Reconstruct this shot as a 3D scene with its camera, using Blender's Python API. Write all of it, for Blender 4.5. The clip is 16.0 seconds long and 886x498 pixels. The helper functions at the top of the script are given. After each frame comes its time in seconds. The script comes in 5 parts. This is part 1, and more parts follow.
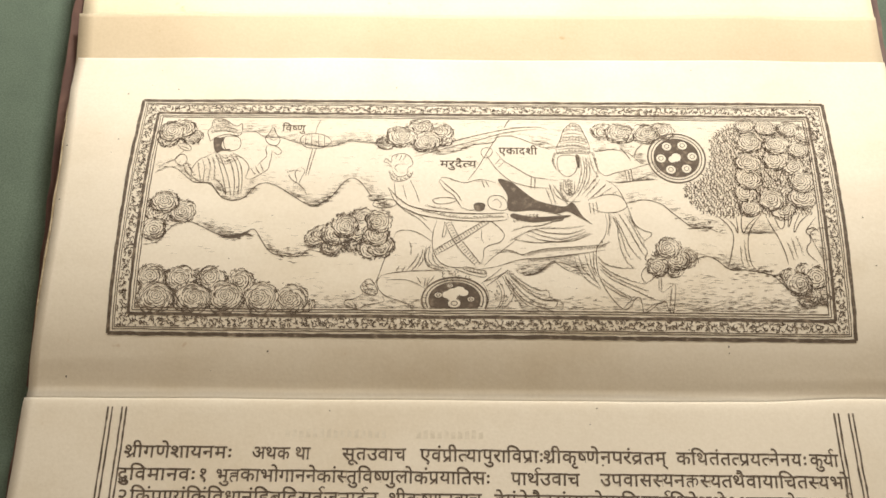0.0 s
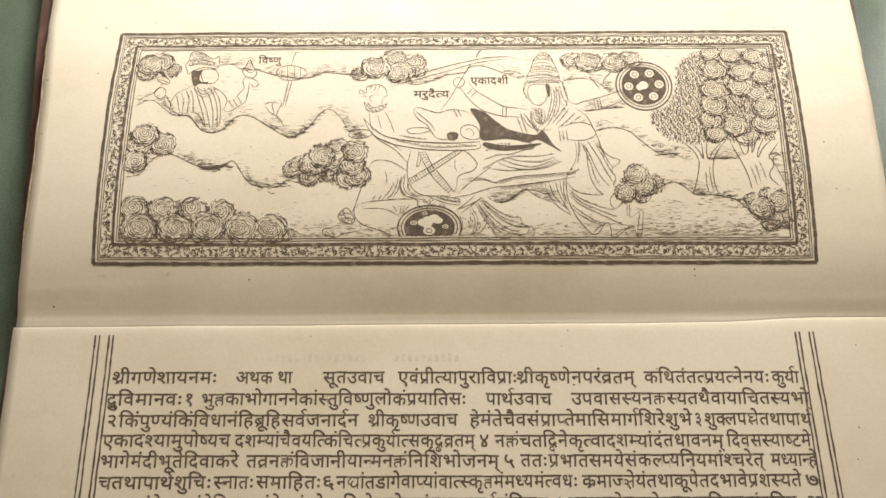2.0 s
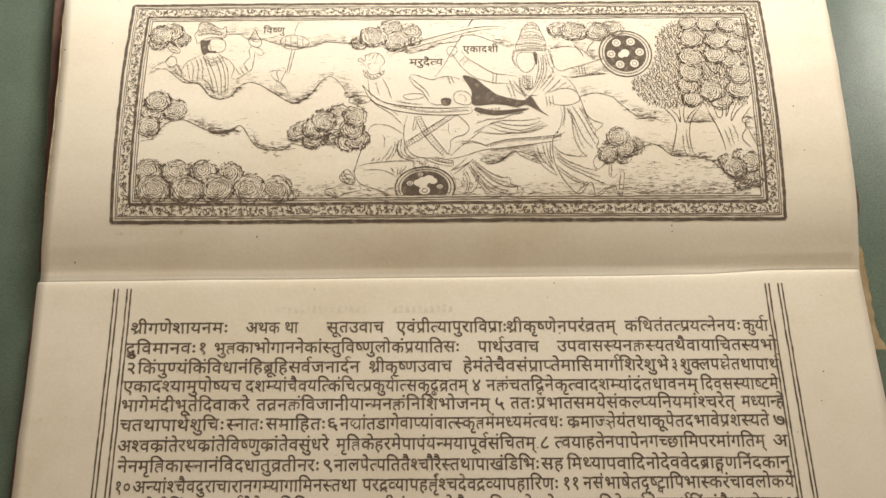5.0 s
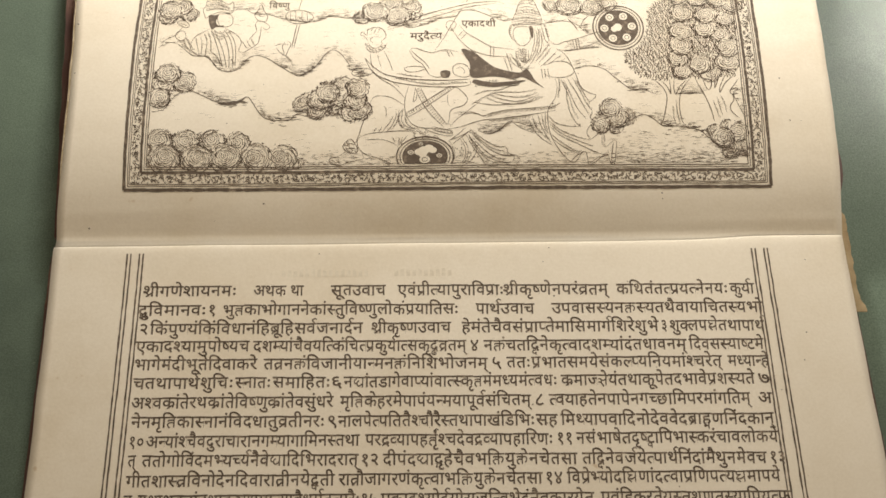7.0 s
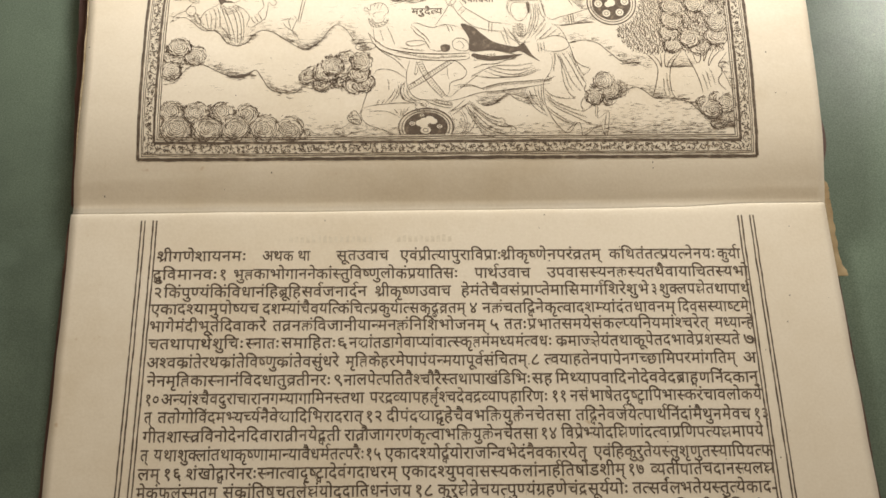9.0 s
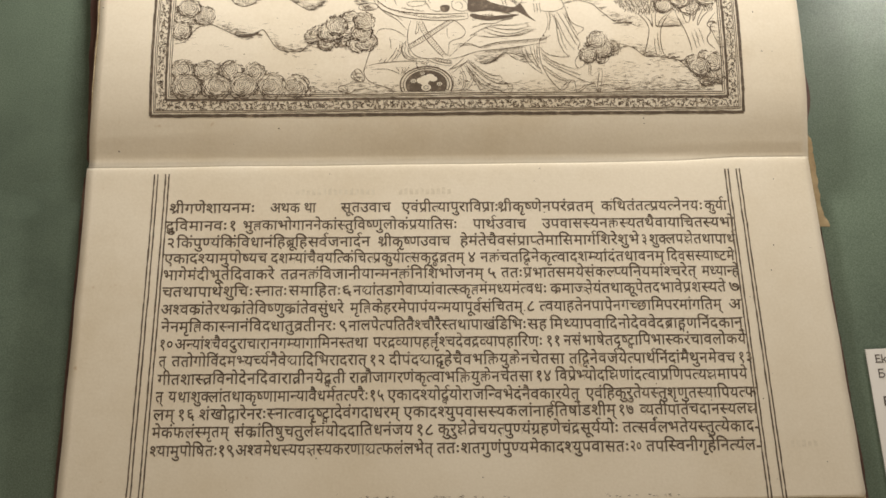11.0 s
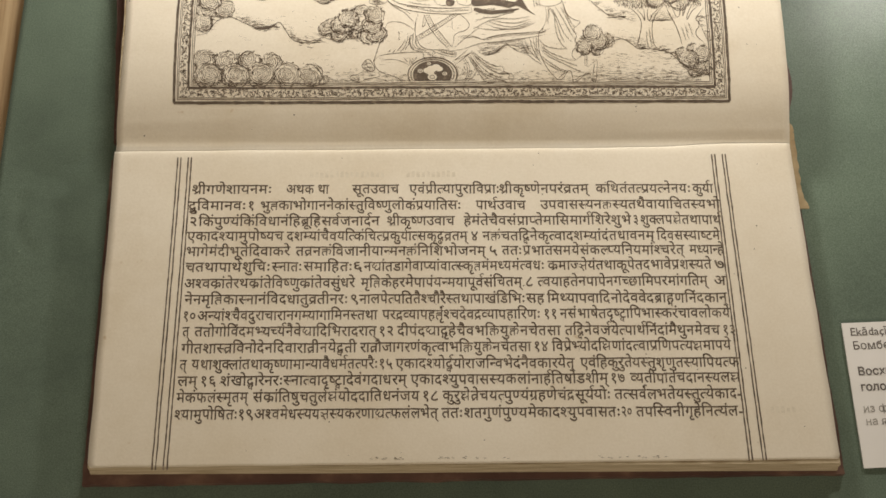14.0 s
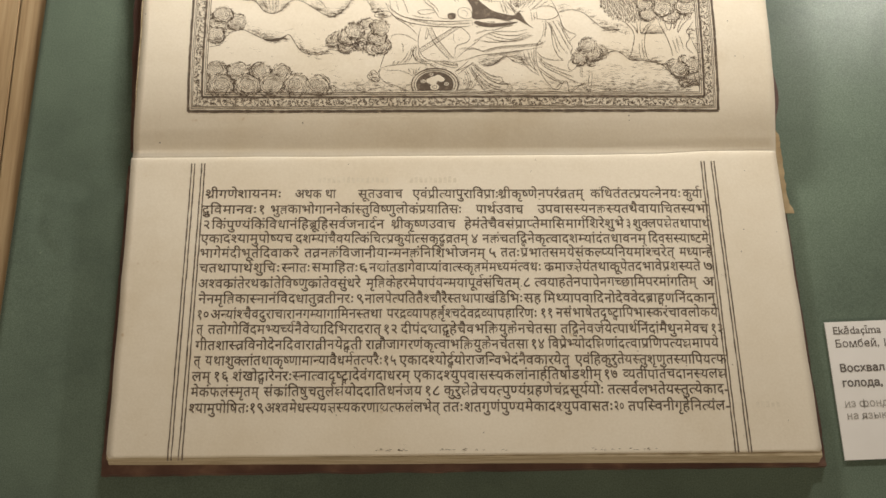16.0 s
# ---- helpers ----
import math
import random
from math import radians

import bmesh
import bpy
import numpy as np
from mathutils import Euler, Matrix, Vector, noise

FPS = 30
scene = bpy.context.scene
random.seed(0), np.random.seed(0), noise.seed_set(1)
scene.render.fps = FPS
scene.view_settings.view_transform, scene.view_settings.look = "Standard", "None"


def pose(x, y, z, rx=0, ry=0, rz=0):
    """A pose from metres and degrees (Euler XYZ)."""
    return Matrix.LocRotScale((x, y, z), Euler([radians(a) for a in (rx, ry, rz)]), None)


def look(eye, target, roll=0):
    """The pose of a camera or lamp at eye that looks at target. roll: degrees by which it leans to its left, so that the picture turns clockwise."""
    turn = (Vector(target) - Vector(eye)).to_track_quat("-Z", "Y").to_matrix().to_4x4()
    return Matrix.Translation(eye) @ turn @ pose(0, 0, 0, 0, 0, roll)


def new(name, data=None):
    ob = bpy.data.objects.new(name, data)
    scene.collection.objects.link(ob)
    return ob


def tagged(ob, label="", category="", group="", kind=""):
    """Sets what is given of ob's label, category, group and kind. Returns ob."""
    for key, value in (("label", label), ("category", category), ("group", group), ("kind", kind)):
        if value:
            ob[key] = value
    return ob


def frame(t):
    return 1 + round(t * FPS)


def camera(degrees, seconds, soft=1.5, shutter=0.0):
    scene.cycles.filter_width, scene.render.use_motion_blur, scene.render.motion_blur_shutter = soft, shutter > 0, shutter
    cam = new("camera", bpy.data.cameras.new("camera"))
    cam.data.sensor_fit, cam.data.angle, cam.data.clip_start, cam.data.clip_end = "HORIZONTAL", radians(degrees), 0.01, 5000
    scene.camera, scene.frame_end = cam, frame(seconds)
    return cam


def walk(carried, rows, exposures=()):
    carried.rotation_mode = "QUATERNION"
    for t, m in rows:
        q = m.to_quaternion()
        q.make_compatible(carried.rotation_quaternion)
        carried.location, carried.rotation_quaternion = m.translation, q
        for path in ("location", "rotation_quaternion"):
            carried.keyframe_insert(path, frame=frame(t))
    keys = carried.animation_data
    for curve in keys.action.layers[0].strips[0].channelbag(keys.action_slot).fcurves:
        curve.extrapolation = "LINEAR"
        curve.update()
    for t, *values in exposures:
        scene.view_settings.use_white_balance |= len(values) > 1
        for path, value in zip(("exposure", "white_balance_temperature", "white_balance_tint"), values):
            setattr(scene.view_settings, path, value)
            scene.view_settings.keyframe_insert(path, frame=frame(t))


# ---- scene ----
cam = camera(34.0, 16.0, 1.6)
PATH = [
    (0, (-0.00286, -0.20933, 0.43685), (-0.01480, 0.10695, -0.07288), -1.31),
    (0.5, (-0.00573, -0.20794, 0.43972), (-0.00737, 0.09753, -0.07670), -0.19),
    (1, (-0.00034, -0.20771, 0.44410), (-0.00601, 0.08818, -0.07783), -1.06),
    (1.5, (-0.00246, -0.21025, 0.44740), (-0.00485, 0.07919, -0.07817), -0.58),
    (2, (-0.00186, -0.21243, 0.45239), (-0.00425, 0.07267, -0.07554), -0.61),
    (2.5, (-0.00139, -0.21721, 0.45619), (-0.00415, 0.06738, -0.07201), -0.66),
    (3, (-0.00139, -0.21643, 0.46298), (-0.00355, 0.06076, -0.06915), -0.64),
    (3.5, (-0.00272, -0.22107, 0.46645), (-0.00266, 0.05562, -0.06595), -0.25),
    (4, (-0.00245, -0.22175, 0.47362), (-0.00221, 0.04933, -0.06165), -0.27),
    (6.5, (-0.00301, -0.24074, 0.49659), (-0.00159, 0.02426, -0.04171), -0.14),
    (7, (-0.00221, -0.24273, 0.50204), (-0.00178, 0.01833, -0.03819), -0.32),
    (7.5, (-0.00140, -0.24521, 0.50773), (-0.00188, 0.01245, -0.03413), -0.49),
    (8, (-0.00195, -0.24689, 0.51397), (-0.00187, 0.00692, -0.02970), -0.37),
    (8.5, (-0.00170, -0.25040, 0.51959), (-0.00195, 0.00140, -0.02502), -0.42),
    (9, (-0.00327, -0.25318, 0.52514), (-0.00195, -0.00510, -0.02117), -0.15),
    (9.5, (-0.00177, -0.25829, 0.52912), (-0.00196, -0.01199, -0.01800), -0.48),
    (10, (-0.00322, -0.26152, 0.53564), (-0.00200, -0.01970, -0.01347), -0.20),
    (12.5, (-0.00310, -0.27610, 0.56516), (-0.00218, -0.04922, 0.00971), -0.25),
    (13, (-0.00427, -0.27921, 0.57138), (-0.00235, -0.05233, 0.01593), -0.02),
    (13.5, (-0.00463, -0.28251, 0.57756), (-0.00284, -0.05507, 0.02233), 0.01),
    (14, (-0.00592, -0.28675, 0.58428), (-0.00423, -0.05817, 0.02953), 0.15),
    (14.5, (-0.00550, -0.28857, 0.59123), (-0.00455, -0.06089, 0.03610), 0.01),
    (15, (-0.00627, -0.29164, 0.59840), (-0.00483, -0.06374, 0.04337), 0.16),
    (15.5, (-0.00593, -0.29493, 0.60528), (-0.00482, -0.06667, 0.05040), 0.08),
    (16, (-0.00594, -0.29930, 0.61207), (-0.00496, -0.06904, 0.05801), 0.07),
]
walk(cam, [(t, look(eye, target, roll)) for t, eye, target, roll in PATH])

# ---------------------------------------------------------------- light
world = bpy.data.worlds.new("room_air")
world.use_nodes = True
world.node_tree.nodes["Background"].inputs[0].default_value = (1.0, 0.93, 0.82, 1)
world.node_tree.nodes["Background"].inputs[1].default_value = 0.05
scene.world = world


def lamp(name, eye, target, power, size, colour):
    data = bpy.data.lights.new(name, "AREA")
    data.shape, data.size, data.energy, data.color = "DISK", size, power, colour
    ob = new(name, data)
    ob.matrix_world = look(eye, target)
    return ob


lamp("case_lamp_left", (-0.05, 0.300, 0.215), (-0.06, 0.21, 0.0), 1.27, 0.09, (1.0, 0.95, 0.875))
lamp("case_lamp_right", (0.285, 0.255, 0.21), (0.03, 0.15, 0.0), 1.05, 0.05, (1.0, 0.95, 0.875))
# added fill lamp, no fitting of the room: lifts dark parts off the ceiling
lamp("fill_uplight", (0.0, -1.3, 0.9), (0.0, 0.7, 2.2), 20.0, 0.6, (1.0, 0.86, 0.69))
scene.view_settings.exposure = 0.0


# ---------------------------------------------------------------- materials
def material(name, colour, rough=0.6, metal=0.0, spec=0.5):
    """A Principled material, with its nodes and links for more."""
    m = bpy.data.materials.new(name)
    m.use_nodes = True
    n, l = m.node_tree.nodes, m.node_tree.links
    b = n["Principled BSDF"]
    b.inputs["Base Color"].default_value = (*colour, 1)
    b.inputs["Roughness"].default_value = rough
    b.inputs["Metallic"].default_value = metal
    b.inputs["Specular IOR Level"].default_value = spec
    return m, n, l, b


def noise_ramp(n, l, scale, stops, detail=4.0, stretch=None, rough=0.6):
    """Object-space noise through a colour ramp; stops are (place, colour)."""
    co = n.new("ShaderNodeTexCoord")
    src = co.outputs["Object"]
    if stretch:
        mp = n.new("ShaderNodeMapping")
        mp.inputs["Scale"].default_value = stretch
        l.new(src, mp.inputs["Vector"])
        src = mp.outputs["Vector"]
    tex = n.new("ShaderNodeTexNoise")
    tex.inputs["Scale"].default_value = scale
    tex.inputs["Detail"].default_value = detail
    tex.inputs["Roughness"].default_value = rough
    l.new(src, tex.inputs["Vector"])
    ramp = n.new("ShaderNodeValToRGB")
    while len(ramp.color_ramp.elements) < len(stops):
        ramp.color_ramp.elements.new(0.5)
    for e, (p, c) in zip(ramp.color_ramp.elements, stops):
        e.position, e.color = p, (*c, 1)
    l.new(tex.outputs["Fac"], ramp.inputs["Fac"])
    return tex, ramp


def blend(n, l, a, b, fac, mode="MULTIPLY"):
    mix = n.new("ShaderNodeMix")
    mix.data_type, mix.blend_type = "RGBA", mode
    mix.inputs["Factor"].default_value = fac
    l.new(a, mix.inputs["A"])
    l.new(b, mix.inputs["B"])
    return mix.outputs["Result"]


def bump(n, l, b, height, strength, distance):
    k = n.new("ShaderNodeBump")
    k.inputs["Strength"].default_value, k.inputs["Distance"].default_value = strength, distance
    l.new(height, k.inputs["Height"])
    l.new(k.outputs["Normal"], b.inputs["Normal"])


def paper(name, light, dark):
    """Old rag paper: cloudy yellowing, small foxing specks, fine fibre relief."""
    m, n, l, b = material(name, light, 0.78, 0, 0.25)
    _, cloud = noise_ramp(n, l, 16, [(0.26, dark), (0.56, light)], 7, None, 0.62)
    _, stain = noise_ramp(n, l, 5, [(0.30, (0.90, 0.87, 0.82)), (0.44, (1, 1, 1))], 8, None, 0.7)
    fine, grain = noise_ramp(n, l, 900, [(0.3, (0.94, 0.93, 0.91)), (0.7, (1, 1, 1))], 3)
    _, fox = noise_ramp(n, l, 130, [(0.20, (0.72, 0.58, 0.42)), (0.26, (1, 1, 1))], 2)
    c = blend(n, l, cloud.outputs["Color"], grain.outputs["Color"], 1.0)
    c = blend(n, l, c, fox.outputs["Color"], 0.6)
    c = blend(n, l, c, stain.outputs["Color"], 1.0)
    l.new(c, b.inputs["Base Color"])
    wave, _ = noise_ramp(n, l, 34, [(0, (0, 0, 0)), (1, (1, 1, 1))], 3, None, 0.45)
    add = n.new("ShaderNodeMath")
    add.operation = "MULTIPLY_ADD"
    add.inputs[1].default_value = 14.0
    l.new(wave.outputs["Fac"], add.inputs[0])
    l.new(fine.outputs["Fac"], add.inputs[2])
    bump(n, l, b, add.outputs[0], 0.22, 0.0002)
    return m


PAPER = paper("old_paper", (0.80, 0.725, 0.592), (0.71, 0.620, 0.472))
UNDER_PAPER = paper("tan_paper", (0.64, 0.535, 0.375), (0.575, 0.47, 0.315))
LINING = paper("lining_paper", (0.80, 0.70, 0.50), (0.74, 0.62, 0.42))

EDGE, n, l, b = material("page_edges", (0.6, 0.5, 0.34), 0.85, 0, 0.2)
_, leaf = noise_ramp(n, l, 60, [(0.35, (0.36, 0.28, 0.17)), (0.65, (0.62, 0.52, 0.36))], 4, (1, 1, 60))
l.new(leaf.outputs["Color"], b.inputs["Base Color"])

INK, n, l, b = material("printing_ink", (0.035, 0.026, 0.02), 0.7, 0, 0.3)
_, worn = noise_ramp(n, l, 420, [(0.34, (0.092, 0.067, 0.046)), (0.55, (0.126, 0.094, 0.066)), (0.70, (0.28, 0.22, 0.155))], 5)
l.new(worn.outputs["Color"], b.inputs["Base Color"])

FAINT, n, l, b = material("show_through_ink", (0.62, 0.54, 0.42), 0.8, 0, 0.2)
_, worn = noise_ramp(n, l, 500, [(0.35, (0.65, 0.575, 0.445)), (0.65, (0.74, 0.665, 0.53))], 3)
l.new(worn.outputs["Color"], b.inputs["Base Color"])

COVER, n, l, b = material("brown_leather", (0.13, 0.05, 0.032), 0.5, 0, 0.4)
tex, tone = noise_ramp(n, l, 45, [(0.3, (0.078, 0.040, 0.032)), (0.55, (0.130, 0.070, 0.052)), (0.74, (0.25, 0.15, 0.10))], 6)
l.new(tone.outputs["Color"], b.inputs["Base Color"])
bump(n, l, b, tex.outputs["Fac"], 0.4, 0.0006)

BOARD, n, l, b = material("torn_millboard", (0.45, 0.34, 0.2), 0.9, 0, 0.2)
tex, tone = noise_ramp(n, l, 90, [(0.3, (0.33, 0.23, 0.12)), (0.7, (0.52, 0.41, 0.25))], 5)
l.new(tone.outputs["Color"], b.inputs["Base Color"])
bump(n, l, b, tex.outputs["Fac"], 0.5, 0.0006)

CLOTH, n, l, b = material("green_cloth", (0.05, 0.085, 0.06), 0.25, 0, 0.17)
_, patchy = noise_ramp(n, l, 9, [(0.28, (0.100, 0.130, 0.100)), (0.5, (0.142, 0.183, 0.139)), (0.72, (0.176, 0.228, 0.170))], 7, None, 0.68)
weave, thread = noise_ramp(n, l, 1700, [(0.3, (0.72, 0.74, 0.72)), (0.7, (1.15, 1.15, 1.15))], 3)
_, lint = noise_ramp(n, l, 210, [(0.74, (1, 1, 1)), (0.80, (2.2, 2.1, 1.9))], 2)
c = blend(n, l, patchy.outputs["Color"], thread.outputs["Color"], 1.0)
c = blend(n, l, c, lint.outputs["Color"], 0.5)
l.new(c, b.inputs["Base Color"])
b.inputs["Sheen Weight"].default_value = 0.07
b.inputs["Sheen Roughness"].default_value = 0.5
bump(n, l, b, weave.outputs["Fac"], 0.25, 0.0003)

WOOD, n, l, b = material("pale_oak", (0.4, 0.27, 0.15), 0.5, 0, 0.4)
tex, tone = noise_ramp(n, l, 26, [(0.28, (0.30, 0.19, 0.095)), (0.5, (0.44, 0.31, 0.17)), (0.72, (0.53, 0.40, 0.24))], 7, (14, 0.5, 8))
l.new(tone.outputs["Color"], b.inputs["Base Color"])
bump(n, l, b, tex.outputs["Fac"], 0.25, 0.0004)

CARD, n, l, b = material("white_card", (0.82, 0.79, 0.74), 0.6, 0, 0.3)
tex, tone = noise_ramp(n, l, 60, [(0.3, (0.80, 0.77, 0.72)), (0.7, (0.84, 0.81, 0.765))], 4)
l.new(tone.outputs["Color"], b.inputs["Base Color"])
TRIM, *_ = material("grey_green_edge", (0.36, 0.36, 0.28), 0.8, 0, 0.2)
PRINT_DARK, *_ = material("card_print_dark", (0.12, 0.10, 0.085), 0.6)
PRINT_GREY, *_ = material("card_print_grey", (0.36, 0.33, 0.29), 0.6)

PLASTER, n, l, b = material("grey_plaster", (0.5, 0.47, 0.42), 0.9, 0, 0.2)
tex, tone = noise_ramp(n, l, 3, [(0.3, (0.44, 0.41, 0.37)), (0.7, (0.52, 0.49, 0.44))], 6)
l.new(tone.outputs["Color"], b.inputs["Base Color"])


# ---------------------------------------------------------------- mesh helpers
def link_bm(name, bm, mat, parent=None, label="", smooth=False):
    me = bpy.data.meshes.new(name)
    bm.to_mesh(me)
    bm.free()
    me.materials.append(mat)
    if smooth:
        me.polygons.foreach_set("use_smooth", [True] * len(me.polygons))
    ob = new(name, me)
    if parent:
        ob.parent = parent
    return tagged(ob, label)


part = link_bm


def box_bm(x0, x1, y0, y1, z0, z1, bevel=0.0):
    bm = bmesh.new()
    bmesh.ops.create_cube(bm, size=1, matrix=Matrix.Translation(((x0 + x1) / 2, (y0 + y1) / 2, (z0 + z1) / 2)) @ Matrix.Diagonal((x1 - x0, y1 - y0, z1 - z0, 1)))
    if bevel:
        bmesh.ops.bevel(bm, geom=bm.edges[:], offset=bevel, segments=2, affect="EDGES")
    return bm


def sheet_bm(at, nu, nv, thick):
    """A thin curved sheet over u, v in 0..1, with a top, a bottom and edges."""
    bm = bmesh.new()
    top = [[bm.verts.new(at(i / nu, j / nv)) for j in range(nv + 1)] for i in range(nu + 1)]
    low = [[bm.verts.new(v.co - Vector((0, 0, thick))) for v in col] for col in top]
    for i in range(nu):
        for j in range(nv):
            bm.faces.new((top[i][j], top[i + 1][j], top[i + 1][j + 1], top[i][j + 1]))
            bm.faces.new((low[i][j + 1], low[i + 1][j + 1], low[i + 1][j], low[i][j]))
    ring = [(i, 0) for i in range(nu)] + [(nu, j) for j in range(nv)] + [(i, nv) for i in range(nu, 0, -1)] + [(0, j) for j in range(nv, 0, -1)]
    for (a, c), (d, e) in zip(ring, ring[1:] + ring[:1]):
        bm.faces.new((top[a][c], low[a][c], low[d][e], top[d][e]))
    return bm


# ---------------------------------------------------------------- the pages' shape, in millimetres
# y and height of the raised leaf that bears the picture, from the fold to its far edge
PROFILE = [(-1, 10.2), (0, 10.2), (2, 11.4), (5, 13.2), (9, 15.4), (15, 18.3), (22, 20.8), (32, 23.2), (45, 25.3), (60, 26.4), (75, 26.4), (90, 25.2), (110, 22.4), (131, 20.0), (140, 18.8), (160, 15.5), (190, 12)]


def profile_at(y):
    return float(np.interp(y, [p[0] for p in PROFILE], [p[1] for p in PROFILE]))


# the same, rounded off, every quarter of a millimetre
ROUNDED = [profile_at(k / 4) if k < 13 else sum(profile_at(k / 4 + s) for s in (-3, -1.5, 0, 1.5, 3)) / 5 for k in range(0, 760)]


def leaf_z(x, y):
    """Height in mm of the raised leaf."""
    f = min(max(y * 4, 0.0), 757.0)
    k = int(f)
    z = ROUNDED[k] + (ROUNDED[k + 1] - ROUNDED[k]) * (f - k)
    ripple = 0.35 * math.sin(x / 26 + 0.7) * math.sin(y / 31) + 0.25 * noise.noise((x / 30, y / 22, 3.1)) * min(1, max(y, 0) / 20)
    fold = 0.16 * math.exp(-((y - 8.0 - 0.03 * (x + 148)) / 1.3) ** 2) * min(1.0, max(0.0, (-86 - x) / 30))
    fold += 0.20 * math.exp(-((y - 5.0 + 0.012 * (148 - x)) / 1.0) ** 2) * min(1.0, max(0.0, (x - 62) / 40))
    return z + ripple + fold


def fold_y(x):
    """Where the fold lies, in mm: it runs a little aslant and steps back near one end."""
    end = min(1.0, max(0.0, (x - 88.0) / 34.0))
    end = end * end * (3 - 2 * end)
    return (-3.0 + 1.1 * (x + 148.0) / 250.0) * (1 - end) - 0.2 * end + 0.25 * noise.noise((x / 35.0, 1.0, 6.0))


def swell_at(x, y):
    """Height in mm by which the text page curls up towards the fold, less on one side."""
    side = min(1.0, max(0.0, (110.0 - x) / 70.0))
    return 2.8 * math.exp(y / 20.0) * (0.3 + 0.7 * side * side * (3 - 2 * side))


def page_z(x, y):
    """Height in mm of the lower, text page (y runs from 0 at the fold to about -145)."""
    dip = 0.9 * math.exp(min(0.0, y - fold_y(x)) / 1.5)
    return 11.0 - dip + swell_at(x, y) + 0.25 * noise.noise((x / 40, y / 30, 7.7)) * min(1.0, -y / 20)


def on_leaf(x, y, lift=0.0):
    """A spot of the printed leaf, in metres."""
    return Vector((x, y, leaf_z(x, y) + lift)) / 1000


def on_page(x, y, lift=0.0):
    return Vector((x, y - 0.52 * swell_at(x, y), page_z(x, y) + lift)) / 1000


# ---------------------------------------------------------------- room and case
def slab(name, *args, mat=PLASTER, label="", category=""):
    return tagged(link_bm(name, box_bm(*args), mat), label, category, kind="structure")


slab("floor", -2.6, 2.6, -2.6, 2.6, -1.0, -0.9, label="plain dull floor of the exhibition room", category="floor")
slab("ceiling", -2.6, 2.6, -2.6, 2.6, 2.2, 2.3, label="plain plaster ceiling of the room", category="ceiling")
slab("wall_north", -2.6, 2.6, 2.5, 2.6, -0.9, 2.2, label="plain plaster wall of the room", category="wall")
slab("wall_south", -2.6, 2.6, -2.6, -2.5, -0.9, 2.2, label="plain plaster wall of the room", category="wall")
slab("wall_east", 2.5, 2.6, -2.5, 2.5, -0.9, 2.2, label="plain plaster wall of the room", category="wall")
slab("wall_west", -2.6, -2.5, -2.5, 2.5, -0.9, 2.2, label="plain plaster wall of the room", category="wall")

# wooden bottom of the show case, in long boards
case = tagged(new("case_bottom"), "pale wooden bottom boards of the show case", "show case", kind="structure")
link_bm("bearer", box_bm(-0.9, 0.9, -0.6, 0.65, -0.06, -0.026), WOOD, case)
part("plinth", box_bm(-0.86, 0.86, -0.56, 0.61, -0.9, -0.0605), WOOD, case)
edges = [-0.30, -0.262, -0.2335, -0.2155, -0.19]
for a, c in zip(edges, edges[1:]):
    part("plank", box_bm(a + 0.0004, c - 0.0004, -0.6, 0.65, -0.0255, -0.008 - 0.0012 * (c > -0.23), 0.0006), WOOD, case)
part("plank", box_bm(-0.9, -0.3006, -0.6, 0.65, -0.0255, -0.008, 0.0006), WOOD, case)
part("plank", box_bm(-0.1896, 0.9, -0.6, 0.65, -0.0255, -0.009, 0.0006), WOOD, case)

# cloth-covered panel on it
panel = tagged(new("display_panel"), "dark green cloth-covered display panel lying on the boards", "display panel")


EDGE_LEAN = 0.024


def cloth_at(u, v):
    x, y = -0.2018 + 0.90 * u, -0.45 + 0.95 * v
    x += EDGE_LEAN * y * (1 - u)
    crease = 0.0
    for cx, cy, rad, a0, a1, deep in ((0.236, 0.020, 0.016, -0.2, 1.3, 0.5), (0.230, 0.004, 0.024, 3.3, 4.9, 0.6), (-0.186, 0.02, 0.03, 5.2, 6.4, 0.35), (-0.172, -0.03, 0.02, 2.6, 4.2, 0.35)):
        d, a = math.hypot(x - cx, y - cy), math.atan2(y - cy, x - cx) % (2 * math.pi)
        if a0 % 6.283 <= a <= a1 or (a0 < 0 and (a >= a0 % 6.283 or a <= a1)):
            crease -= 2.0 * deep * math.exp(-((d - rad) / 0.0022) ** 2)
    return Vector((x, y, (-0.1 + 0.35 * noise.noise((x * 9, y * 9, 1.2)) + crease) / 1000))


part("cloth", sheet_bm(cloth_at, 360, 380, 0.0008), CLOTH, panel, smooth=True)
core = box_bm(-0.2025, 0.6982, -0.45, 0.5, -0.0088, -0.0017)
for v in core.verts:
    if v.co.x < 0:
        v.co.x += EDGE_LEAN * v.co.y
part("core_board", core, TRIM, panel, "pale cut edge of the panel")


# ---------------------------------------------------------------- the open book
book = tagged(new("open_book"), "old open book with yellowed pages and worn brown leather covers", "book")


